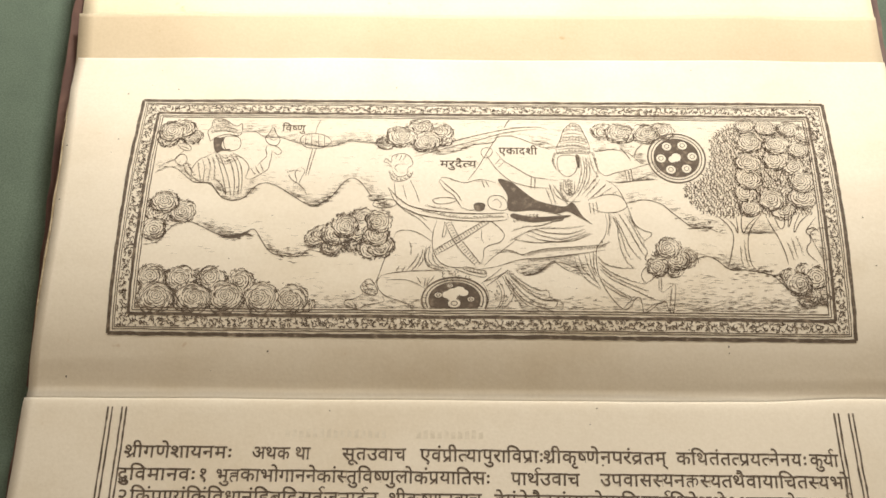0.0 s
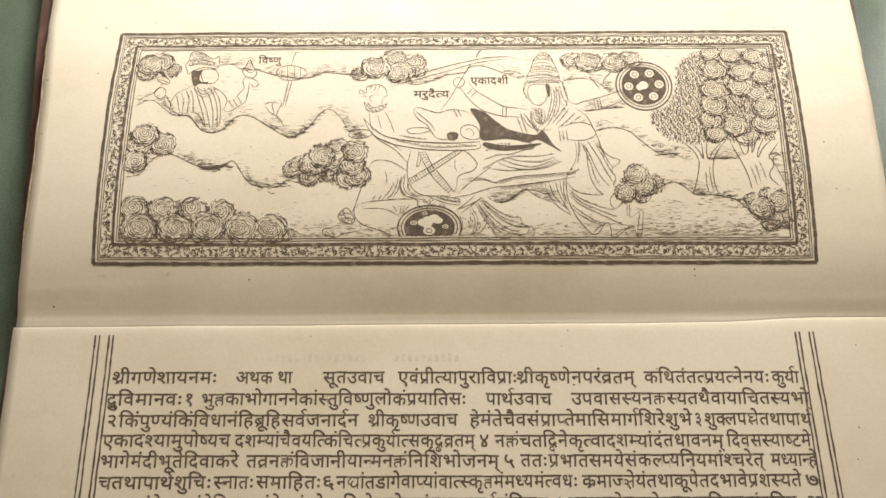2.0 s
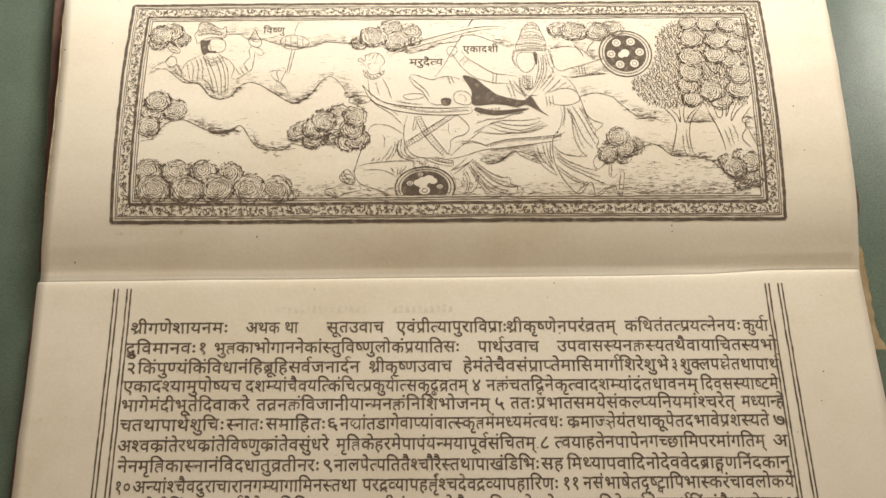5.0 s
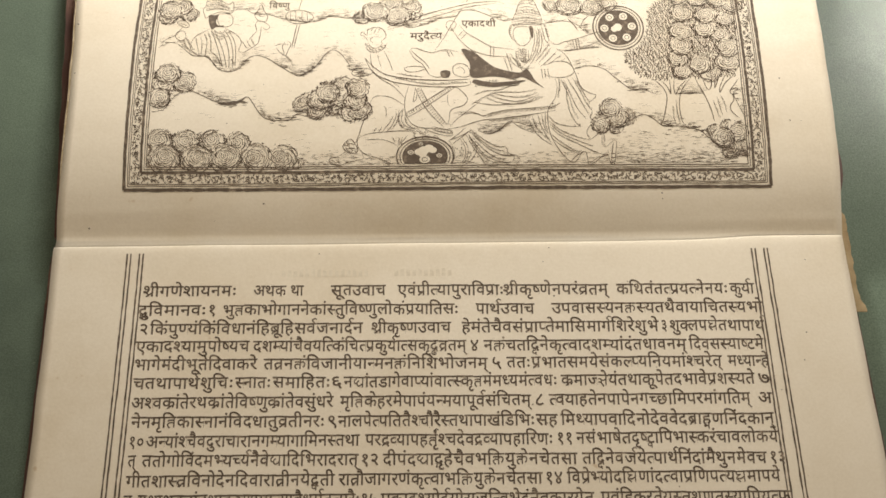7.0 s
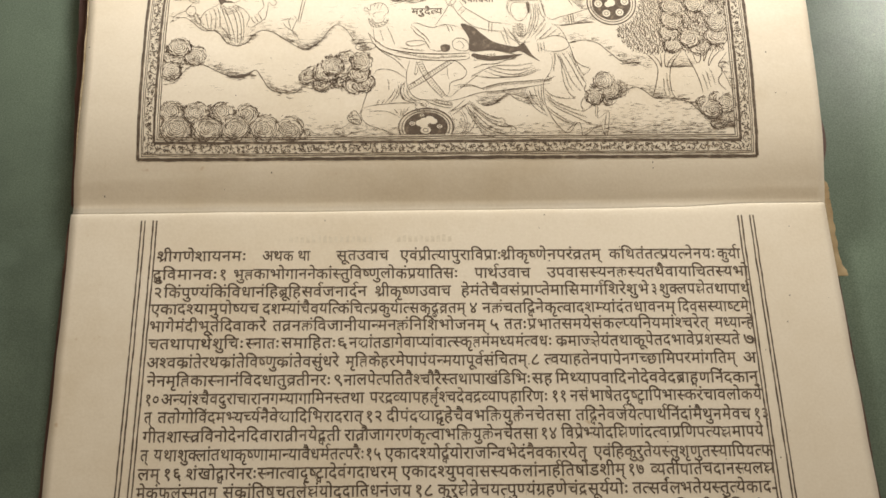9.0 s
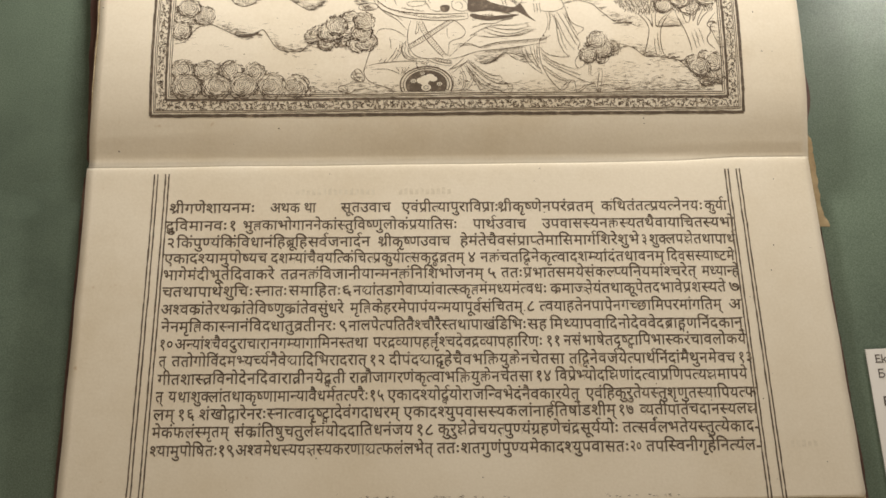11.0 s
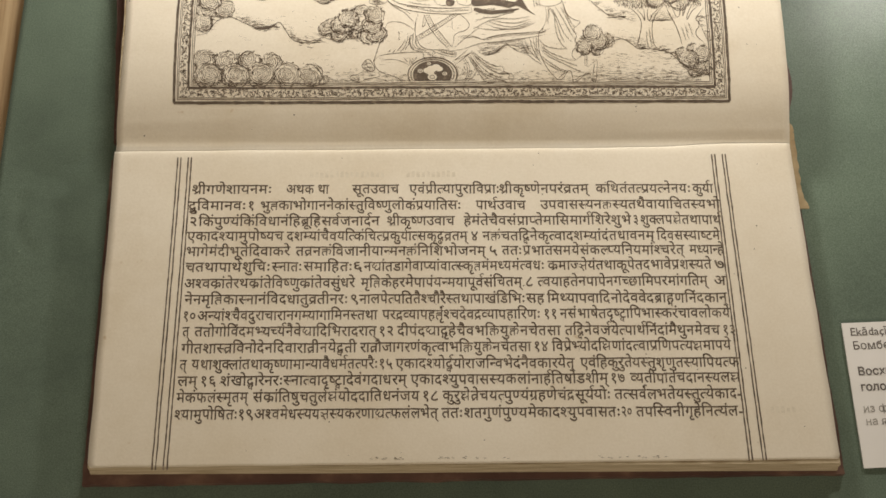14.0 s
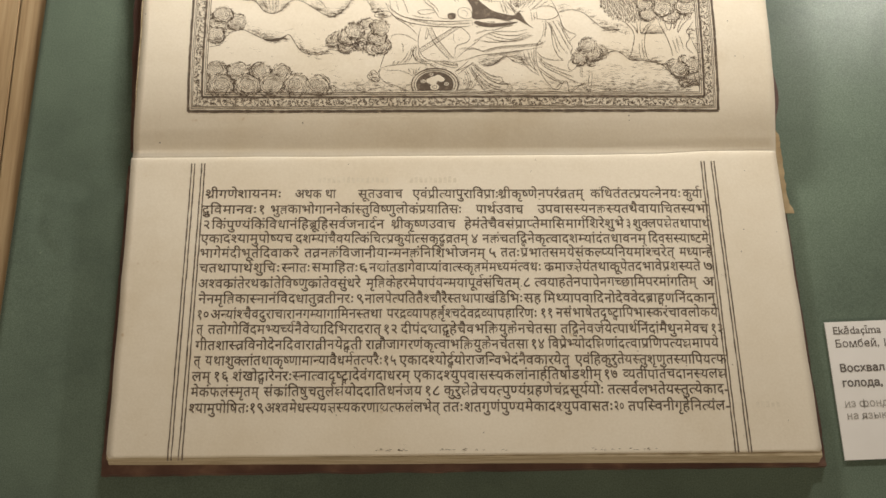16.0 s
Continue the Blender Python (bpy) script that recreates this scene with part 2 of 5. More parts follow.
def cover_at(x0, x1, y0, y1, seed, wob=0.0006):
    """A leather cover board with knocked, slightly uneven edges."""
    bm = box_bm(x0, x1, y0, y1, 0.0, 0.0036)
    bmesh.ops.subdivide_edges(bm, edges=[e for e in bm.edges if e.calc_length() > 0.05], cuts=70, use_grid_fill=True)
    for v in bm.verts:
        k = noise.noise((v.co.x * 60, v.co.y * 60, seed)) + 0.8 * noise.noise((v.co.x * 220, v.co.y * 220, seed))
        if abs(v.co.x - x0) < 1e-5 or abs(v.co.x - x1) < 1e-5:
            v.co.x += wob * k
        if abs(v.co.y - y0) < 1e-5 or abs(v.co.y - y1) < 1e-5:
            v.co.y += wob * k
        if v.co.z > 0.003:
            v.co.z += 0.0002 * k
        if y1 < 0:
            v.co.x -= 0.0078 * max(0.0, v.co.x / x1) * (v.co.y - y0) / (y1 - y0)
        if y1 < 0:
            v.co.y += 0.0035 * (v.co.x - x0) / (x1 - x0) * (v.co.y - y1) / (y0 - y1)
    return bm


part("lower_cover", cover_at(-0.1512, 0.1594, -0.1506, -0.004, 2.0, 0.0005), COVER, book, "worn brown leather cover with scuffed edges")


def far_cover_at(u, v):
    """The other cover board, tilted up under the raised leaves."""
    y = 0.004 + 0.23 * v
    k = noise.noise((u * 3, v * 22, 5.0)) * 0.0007
    x = (-0.1508 - 0.0066 * min(1.0, v * 1.2) + k) * (1 - u) + (0.1505 + 0.0035 * math.exp(-((y - 0.03) / 0.014) ** 2) + k) * u
    return Vector((x, y, 0.0042 + 0.0115 * min(1.0, y / 0.11)))


part("upper_cover", sheet_bm(far_cover_at, 40, 90, 0.0034), COVER, book, "worn brown leather cover with scuffed edges")
part("spine", box_bm(-0.1490, 0.1490, -0.0035, 0.0035, 0.0, 0.0046, 0.0008), COVER, book)


def lower_block_at(u, v):
    y = -6.0 - 138.7 * v
    xl, xr = -148.0 + 0.2 * noise.noise((v * 9, 0, 1)), 148.6 + 7.2 * v
    x = xl + (xr - xl) * u
    return Vector((x, y, page_z(x, y) - 0.35)) / 1000


def block(at, nu, nv, floor_z, name, label):
    """A stack of leaves from a curved top down to floor_z, its sides stepped like single leaves."""
    bm = bmesh.new()
    steps = 9
    grid = [[at(i / nu, j / nv) for j in range(nv + 1)] for i in range(nu + 1)]
    ring = [(i, 0) for i in range(nu)] + [(nu, j) for j in range(nv)] + [(i, nv) for i in range(nu, 0, -1)] + [(0, j) for j in range(nv, 0, -1)]
    mid = Vector((0, sum(c[0].y + c[-1].y for c in grid) / (2 * len(grid)), 0))
    rows = []
    for k in range(steps + 1):
        row = []
        for i, j in ring:
            p = grid[i][j]
            f = k / steps
            out = 0.00022 * (k % 2) + 0.00025 * noise.noise((p.x * 14, p.y * 14, k * 1.7))
            d = Vector((math.copysign(1, p.x) if i in (0, nu) else 0, math.copysign(1, p.y - mid.y) if j in (0, nv) else 0, 0))
            slant = Vector((0, -0.0012 * f, 0)) if p.y < -0.1 and j == nv else Vector((0, 0, 0))
            row.append(bm.verts.new(Vector((p.x, p.y, p.z * (1 - f) + floor_z(p) * f)) + d * out + slant))
        rows.append(row)
    for a, c in zip(rows, rows[1:]):
        for q in range(len(ring)):
            r = (q + 1) % len(ring)
            bm.faces.new((a[q], c[q], c[r], a[r]))
    index = {key: q for q, key in enumerate(ring)}
    tops = [[rows[0][index[(i, j)]] if (i, j) in index else bm.verts.new(grid[i][j]) for j in range(nv + 1)] for i in range(nu + 1)]
    for i in range(nu):
        for j in range(nv):
            bm.faces.new((tops[i][j], tops[i + 1][j], tops[i + 1][j + 1], tops[i][j + 1]))
    bmesh.ops.recalc_face_normals(bm, faces=bm.faces[:])
    return part(name, bm, EDGE, book, label)


block(lower_block_at, 40, 40, lambda p: 0.0038, "lower_leaves", "stack of yellowed page edges")


def upper_block_at(u, v):
    y = 0.8 + 128.0 * v
    inward = math.sin(math.pi * min(1.0, 1.15 * v))
    xl, xr = -148.0 - 1.2 * v + 2.6 * inward + 0.25 * noise.noise((v * 11, 0, 4)), 149.2 - 1.8 * v - 1.0 * inward
    x = xl + (xr - xl) * u
    return Vector((x, y, leaf_z(x, y) - 0.35)) / 1000


block(upper_block_at, 40, 60, lambda p: min(p.z - 0.0012, 0.0046 + 0.0115 * min(1.0, p.y / 0.11)), "upper_leaves", "stack of yellowed page edges")


def text_page_at(u, v):
    y = -145.2 * v
    wob = 0.25 * noise.noise((v * 8, 1, 2))
    corner = 1.1 * max(0.0, (v - 0.985) / 0.015) ** 2
    xl, xr = -148.0 + wob + corner, 148.8 + 7.2 * v + wob - corner
    x = xl + (xr - xl) * u
    y += 0.35 * noise.noise((u * 9, 4, 4)) * v + 2.2 * u * v * v
    return on_page(x, y + fold_y(x) * (1 - v) ** 6)


text_page = part("text_page", sheet_bm(text_page_at, 90, 140, 0.0002), PAPER, book, "yellowed page printed with lines of Devanagari text", smooth=True)


def picture_page_at(u, v):
    y = 131.6 * v
    wob = 0.3 * noise.noise((v * 7, 6, 1))
    inward = math.sin(math.pi * min(1.0, 1.15 * v))
    xl, xr = -148.2 - 1.2 * v + 3.7 * inward + wob, 149.4 - 1.8 * v - 0.9 * inward + wob
    x = xl + (xr - xl) * u
    y += 0.7 * noise.noise((u * 7, 2, 9)) * v * v
    return on_leaf(x, y + (fold_y(x) - 1.0) * max(0.0, 1 - v * 14))


picture_page = part("picture_page", sheet_bm(picture_page_at, 90, 110, 0.0002), PAPER, book, "yellowed page printed with a framed woodcut landscape", smooth=True)


def under_leaf(y1, drop, slope, name, mat, spread):
    def at(u, v):
        y = 100.0 + (y1 - 100.0) * v
        x = -148.6 - spread * v + (297.0 + spread * v - 2.0 * v) * u
        z = leaf_z(x, min(y, 131)) - drop - slope * max(0, y - 131) + 0.3 * noise.noise((x / 60, y / 40, drop))
        return Vector((x, y + 0.5 * noise.noise((u * 8, drop, 2)) * v, z)) / 1000
    return part(name, sheet_bm(at, 50, 30, 0.0002), mat, book, "yellowed blank leaf under the picture", smooth=True)


under_leaf(151.0, 0.7, -0.16, "blank_leaf", UNDER_PAPER, 2.6)
under_leaf(226.0, 2.0, 0.0, "blank_leaf", LINING, 7.0)


# torn board and lining that stick out of the fold
def flap_at(u, v):
    y = 14.0 - 44.0 * v
    out = 150.3 + 1.9 * min(1, v / 0.15) + 1.5 * v + 2.3 * max(0, v - 0.82) / 0.18
    x = 140 + (out + 0.5 * noise.noise((v * 14, 3, 3)) + 0.35 * noise.noise((v * 50, 3, 3)) - 140) * u
    return Vector((x, y, 6.0 + 1.5 * u * (1 - v) + 0.4 * noise.noise((u * 3, v * 12, 8)))) / 1000


part("torn_lining", sheet_bm(flap_at, 8, 60, 0.0006), BOARD, book, "torn tan lining sticking out at the fold")


# ---------------------------------------------------------------- printing on the pages
def ink_mesh(name, polys, place, lift, parent, mat=INK, label=""):
    """Flat ink shapes, given as lists of (x, y) in mm, laid on a page."""
    verts, faces = [], []
    for poly in polys:
        k = len(verts)
        verts += [place(x, y, lift) for x, y in poly]
        faces.append(tuple(range(k, k + len(poly))))
    me = bpy.data.meshes.new(name)
    me.from_pydata(verts, [], faces)
    me.materials.append(mat)
    ob = new(name, me)
    ob.parent = parent
    return tagged(ob, label)


def smooth_path(pts, closed=False, step=0.7):
    """Catmull-Rom through the points."""
    p = [Vector(q) for q in pts]
    if closed:
        p = [p[-1]] + p + [p[0], p[1]]
    else:
        p = [2 * p[0] - p[1]] + p + [2 * p[-1] - p[-2]]
    out = []
    for a, q, c, d in zip(p, p[1:], p[2:], p[3:]):
        k = max(2, int((c - q).length / step))
        for i in range(k):
            t = i / k
            out.append(0.5 * ((2 * q) + (c - a) * t + (2 * a - 5 * q + 4 * c - d) * t * t + (3 * q - a - 3 * c + d) * t ** 3))
    out.append(p[-2])
    return out


def ribbon(path, width, taper=True, rough=0.25):
    """Quads along a path, with a hand-cut, uneven width."""
    n, quads, sides = len(path), [], []
    for i, q in enumerate(path):
        d = path[min(i + 1, n - 1)] - path[max(i - 1, 0)]
        if d.length < 1e-6:
            d = Vector((1, 0))
        nrm = Vector((-d.y, d.x)).normalized()
        w = width / 2 * (1 + rough * noise.noise((q.x * 0.9, q.y * 0.9, width)))
        if taper:
            w *= min(1, 0.35 + 3 * min(i, n - 1 - i) / n)
        sides.append((q + nrm * w, q - nrm * w))
    for (a, c), (d, e) in zip(sides, sides[1:]):
        quads.append([tuple(a), tuple(c), tuple(e), tuple(d)])
    return quads


rng = random.Random(5)
LIFT = 0.10


def across(path, every, reach, width, lean=0.0):
    """Short cross strokes along a path."""
    polys = []
    for i in range(1, len(path) - 1, every):
        d = (path[i + 1] - path[i - 1]).normalized()
        side = Vector((-d.y, d.x)) * reach * rng.uniform(0.75, 1.1)
        q = path[i] + d * lean
        polys += ribbon([path[i] - side, (path[i] + q) / 2, q + side], width)
    return polys


def stroke(name, width, *rest):
    """A cut line of the picture, with the small work that goes with its kind."""
    closed, pts = (rest[0], rest[1]) if len(rest) == 2 else (False, rest[0])
    path = smooth_path(pts, closed, 0.5)
    if name == "bead_line":
        beads = []
        for q in smooth_path(pts, closed, 1.0):
            beads += ribbon([q + Vector((0.42 * math.cos(s), 0.42 * math.sin(s))) for s in np.linspace(rng.uniform(0, 3), 6.0, 7)], 0.24)
        tagged(ink_mesh(name, beads, on_leaf, LIFT + 0.02, picture_page), kind="stuff")
        return
    if name == "ladder_line":
        tagged(ink_mesh(name, across(path, 2, 0.85, 0.2), on_leaf, LIFT + 0.02, picture_page), kind="stuff")
        return
    if name == "fringe_line":
        tagged(ink_mesh(name, across(path, 1, 0.7, 0.17, 0.7), on_leaf, LIFT + 0.02, picture_page), kind="stuff")
        return
    ink_mesh(name, ribbon(path, width * 0.62, not closed, 0.6), on_leaf, LIFT, picture_page)
    if name == "hill_line":
        polys = []
        for _ in range(int(len(path) * 3.2)):
            i = rng.randrange(len(path))
            q, dip = path[i], path[i].y - min(path[max(0, i - 25)].y, path[min(len(path) - 1, i + 25)].y)
            far = rng.random() ** 1.8
            if dip > 3.0 and rng.random() < 0.7:
                continue
            q = q + Vector((rng.uniform(-0.8, 0.4), 0.2 + 4.6 * far))
            k = rng.uniform(0.6, 2.8)
            polys += ribbon([q, q + Vector((k / 2, rng.uniform(-0.08, 0.08))), q + Vector((k, rng.uniform(-0.1, 0.1)))], (0.15 - 0.09 * far) * rng.uniform(0.7, 1.2))
        tagged(ink_mesh("hill_hatching", polys, on_leaf, LIFT + 0.01, picture_page), kind="stuff")
    if name in ("robe_fold", "bark_line"):
        polys = []
        for i in range(1, len(path) - 1):
            if rng.random() < 0.62:
                q, d = path[i], (path[i + 1] - path[i - 1]).normalized()
                side = Vector((-d.y, d.x)) * rng.uniform(0.25, 0.75)
                e = q + side + d * rng.uniform(0.5, 1.1)
                polys += ribbon([q + side * 0.3, (q + e) / 2, e], 0.11)
        tagged(ink_mesh("fold_hatching", polys, on_leaf, LIFT + 0.01, picture_page), kind="stuff")
    if name == "sash_line":
        tagged(ink_mesh("sash_beads", across(path, 2, 0.3, 0.22), on_leaf, LIFT + 0.02, picture_page), kind="stuff")


def shade(name, count, pts):
    """Short hatching along a line."""
    path, polys = smooth_path(pts), []
    for _ in range(count):
        q = rng.choice(path) + Vector((rng.uniform(-1.5, 1.5), rng.uniform(-1.6, 1.8)))
        k = rng.uniform(1.0, 2.6)
        polys += ribbon([q, q + Vector((k / 2, rng.uniform(-0.15, 0.15))), q + Vector((k, rng.uniform(-0.2, 0.2)))], rng.uniform(0.18, 0.34))
    ink_mesh(name, polys, on_leaf, LIFT, picture_page)


ROSETTES = []


def hidden(q, many):
    """Whether a spot lies under one of the first so many rosettes."""
    return any(((q.x - x) / rx) ** 2 + ((q.y - y) / ry) ** 2 < 0.92 for x, y, rx, ry in ROSETTES[:many])


def clump(name, rx, ry, pts):
    """Foliage cut as roses: rings of short petal-like arcs round a pale heart, the nearer ones over the farther."""
    for x, y in pts:
        polys, many = [], len(ROSETTES)
        ROSETTES.append((x, y, rx, ry))
        heart = Vector((rng.uniform(-0.22, 0.22) * rx, rng.uniform(-0.05, 0.25) * ry))
        rings, dark = max(4, int(rx / 0.72)), rng.uniform(3.6, 5.6)
        for ring in range(rings):
            f = (ring + 0.7) / rings
            a = rng.uniform(0, 6.28)
            total = a + 6.28
            while a < total:
                span = rng.uniform(0.45, 1.15) if ring else rng.uniform(1.6, 2.6)
                swell, tilt = rng.uniform(0.02, 0.16), rng.uniform(-0.24, 0.16)
                arc = []
                for s in np.linspace(0, 1, 6):
                    g = f * (1 + swell * math.sin(math.pi * s) + tilt * (s - 0.5))
                    q = Vector((x + rx * g * math.cos(a + span * s), y + ry * g * math.sin(a + span * s))) + heart * (1 - f)
                    arc.append(q + 0.32 * Vector((noise.noise((q.x * 0.5, q.y * 0.5, x)), noise.noise((q.x * 0.5, q.y * 0.5, y)))))
                deep = 0.5 + 0.5 * math.cos(a + span / 2 - dark)
                wide = (0.20 + 0.26 * deep * f) * rng.uniform(0.7, 1.3)
                if not hidden(arc[0], many) and not hidden(arc[3], many) and not hidden(arc[-1], many):
                    polys += ribbon(arc, wide)
                a += span * rng.uniform(0.8, 1.2)
        for _ in range(int(15 * rx)):
            s = rng.gauss(dark, 1.0) if rng.random() < 0.5 else rng.uniform(0, 6.28)
            r = rng.uniform(0.84, 1.15)
            q = Vector((x + rx * r * math.cos(s), y + ry * r * math.sin(s)))
            d = Vector((-math.sin(s + 0.5), math.cos(s + 0.5))) * rng.uniform(0.25, 0.65)
            if not hidden(q, many) and FL + 9.5 < q.x < FR - 9.5 and FN + 9.5 < q.y < FF - 9.5:
                polys += ribbon([q - d, q + Vector((0.1, 0.1)), q + d], rng.uniform(0.15, 0.30))
        tagged(ink_mesh(name, polys, on_leaf, LIFT, picture_page), kind="stuff")


def thicket(name, pts):
    """Dark crowded strokes that fill the gaps between the roses of a bush."""
    polys = []
    xs, ys = [p[0] for p in pts], [p[1] for p in pts]
    for _ in range(int((max(xs) - min(xs)) * (max(ys) - min(ys)) * 4.0)):
        q = Vector((rng.uniform(min(xs), max(xs)), rng.uniform(min(ys), max(ys))))
        if inside(q, pts) and not hidden(q, len(ROSETTES)):
            a = rng.uniform(0, 6.28)
            d = Vector((math.cos(a), math.sin(a))) * rng.uniform(0.3, 0.7)
            polys += ribbon([q - d, q + Vector((-d.y, d.x)) * 0.35, q + d], rng.uniform(0.22, 0.42))
    tagged(ink_mesh(name, polys, on_leaf, LIFT, picture_page), kind="stuff")


def inside(q, ring):
    hit = False
    for a, c in zip(ring, ring[1:] + ring[:1]):
        if (a[1] > q.y) != (c[1] > q.y) and q.x < a[0] + (c[0] - a[0]) * (q.y - a[1]) / (c[1] - a[1]):
            hit = not hit
    return hit


def scales(name, pts):
    """Dense scale-like leaves that fill an outline."""
    polys = []
    xs, ys = [p[0] for p in pts], [p[1] for p in pts]
    row, y = 0, min(ys)
    while y < max(ys):
        x = min(xs) + 0.55 * (row % 2)
        while x < max(xs):
            q = Vector((x + rng.uniform(-0.34, 0.34), y + rng.uniform(-0.34, 0.34)))
            if inside(q, pts) and not hidden(q, len(ROSETTES)):
                lean, k = rng.uniform(0.3, 1.5), rng.uniform(0.50, 0.62)
                arc = [q + Vector((k * math.cos(s + lean), k * 1.15 * math.sin(s + lean))) for s in (-2.3, -1.5, -0.7, 0.1, 0.9)]
                polys += ribbon(arc, rng.uniform(0.24, 0.38))
            x += 1.02
        y += 0.98
        row += 1
    tagged(ink_mesh(name, polys, on_leaf, LIFT, picture_page), kind="stuff")


def dots(name, r, pts):
    polys = []
    for _ in range(int(5 * r)):
        q = Vector(pts[0]) + Vector((rng.uniform(-r, r), rng.uniform(-r, r)))
        polys.append([(q.x + 0.22 * math.cos(s), q.y + 0.22 * math.sin(s)) for s in np.linspace(0, 6.28, 7)[:-1]])
    ink_mesh(name, polys, on_leaf, LIFT, picture_page)


def fan(cx, cy, rx, ry, k=40, low=-1e9):
    """A filled oval in thin slices that follow the page's curve."""
    polys = []
    for i in range(k):
        a, c = math.pi * i / k, math.pi * (i + 1) / k
        y0, y1 = cy - ry * math.cos(a), cy - ry * math.cos(c)
        if y0 >= low:
            polys.append([(cx - rx * math.sin(a), y0), (cx + rx * math.sin(a), y0), (cx + rx * math.sin(c), y1), (cx - rx * math.sin(c), y1)])
    return polys


def disc(name, rx, ry, style, pts):
    """A round shield: ring, dark field and pale bosses."""
    (x, y), low = pts[0], -1e9 if style == 0 else pts[0][1] - 2.9
    circle = [Vector((x + rx * math.cos(s), y + ry * math.sin(s))) for s in np.linspace(0, 6.283, 60)]
    field = ink_mesh(name, fan(x, y, rx * 0.80, ry * 0.80, low=low), on_leaf, LIFT, picture_page)
    keep = [q for q in circle if q.y >= low]
    if style:
        keep = [Vector((x + rx * math.cos(s), y + ry * math.sin(s))) for s in np.linspace(-0.38, 3.52, 50)]
    ink_mesh("shield_rim", ribbon(keep, 0.55, False) + ribbon([Vector((x, y)) + (q - Vector((x, y))) * 0.88 for q in keep], 0.35, False), on_leaf, LIFT, picture_page)
    if style == 0:
        spots = [(0.55 * math.cos(s), 0.55 * math.sin(s), 0.165) for s in np.linspace(0.08, 6.36, 7)[:-1]] + [(-0.02, 0.0, 0.17), (-0.16, -0.08, 0.13)]
    else:
        spots = [(-0.20, 0.22, 0.17), (-0.04, 0.30, 0.20), (0.14, 0.40, 0.18), (0.27, 0.30, 0.15), (-0.08, 0.10, 0.15), (-0.01, -0.16, 0.19), (-0.50, 0.20, 0.11), (0.50, 0.02, 0.10), (-0.14, 0.62, 0.08)]
    for k, (sx, sy, r) in enumerate(spots):
        ink_mesh("shield_boss", fan(x + sx * rx, y + sy * ry, r * rx, r * ry, 10), on_leaf, LIFT + 0.08 + 0.004 * k, picture_page, PAPER)
    if spots:
        cores = []
        for sx, sy, r in spots[:6] if style == 0 else spots[5:]:
            cores += ribbon([Vector((x + sx * rx + 0.5 * r * rx * math.cos(s), y + sy * ry + 0.5 * r * ry * math.sin(s))) for s in np.linspace(0, 6.3, 14)], 0.25, False)
        ink_mesh("shield_boss_ring", cores, on_leaf, LIFT + 0.16, picture_page)


def fill(name, pts):
    """A solid area, cut into level strips so that it follows the page's curve."""
    bm = bmesh.new()
    bm.faces.new([bm.verts.new((q.x, q.y, 0)) for q in smooth_path(pts, True, 0.5)[:-1]])
    bmesh.ops.triangulate(bm, faces=bm.faces[:])
    ys = [p[1] for p in pts]
    for y in np.arange(min(ys), max(ys), 1.0):
        bmesh.ops.bisect_plane(bm, geom=bm.verts[:] + bm.edges[:] + bm.faces[:], plane_co=(0, y, 0), plane_no=(0, 1, 0))
    for v in bm.verts:
        v.co = on_leaf(v.co.x, v.co.y, LIFT)
    part(name, bm, INK, picture_page)


# ---- the picture's frame, in mm: left, right, near, far
FL, FR, FN, FF = -122.9, 123.1, 15.7, 110.4


def on_frame(x, y, lift=0.0):
    """The printed border, a little narrower at its far side."""
    return on_leaf(x * (1 - 0.006 * (y - FN) / (FF - FN)), y, lift)


def frame_line(name, inset, width):
    a, c, d, e = FL + inset, FR - inset, FN + inset, FF - inset
    polys = []
    for p, q in (((a, d), (c, d)), ((c, d), (c, e)), ((c, e), (a, e)), ((a, e), (a, d))):
        p, q = Vector(p), Vector(q)
        k = int((q - p).length / 1.5)
        polys += ribbon([p + (q - p) * i / k + Vector((0.18 * noise.noise((p.x + i * 0.3, p.y, inset)), 0.18 * noise.noise((p.y, i * 0.3, inset)))) for i in range(k + 1)], width, False, 0.35)
    ink_mesh(name, polys, on_frame, LIFT, picture_page)


for inset, width in ((0.62, 1.2), (1.95, 0.3), (2.62, 0.3), (6.85, 1.05), (8.05, 0.3), (8.85, 0.36)):
    frame_line("frame_rule", inset, width)


def scroll_band(name, x0, x1, y0, y1):
    """Evenly crowded little curls, like worm tracks, that fill a border strip."""
    polys = []
    nx, ny = max(3, round((x1 - x0) / 0.98)), max(3, round((y1 - y0) / 0.98))
    for i in range(nx):
        for j in range(ny):
            q = Vector((x0 + (x1 - x0) * (i + rng.uniform(0.2, 0.8)) / nx, y0 + (y1 - y0) * (j + rng.uniform(0.2, 0.8)) / ny))
            a, turn, path = rng.uniform(0, 6.28), rng.choice((-1, 1)) * rng.uniform(0.25, 0.8), []
            for _ in range(6):
                path.append(q.copy())
                q = q + Vector((math.cos(a), math.sin(a))) * 0.34
                q = Vector((min(max(q.x, x0), x1), min(max(q.y, y0), y1)))
                a += turn
            polys += ribbon(path, rng.uniform(0.28, 0.42), True, 0.15)
    tagged(ink_mesh(name, polys, on_frame, LIFT, picture_page), kind="stuff")


scroll_band("border_scroll", FL + 3.1, FR - 3.1, FN + 3.1, FN + 6.1)
scroll_band("border_scroll", FL + 3.1, FR - 3.1, FF - 6.1, FF - 3.1)
scroll_band("border_scroll", FL + 3.1, FL + 6.1, FN + 6.1, FF - 6.1)
scroll_band("border_scroll", FR - 6.1, FR - 3.1, FN + 6.1, FF - 6.1)


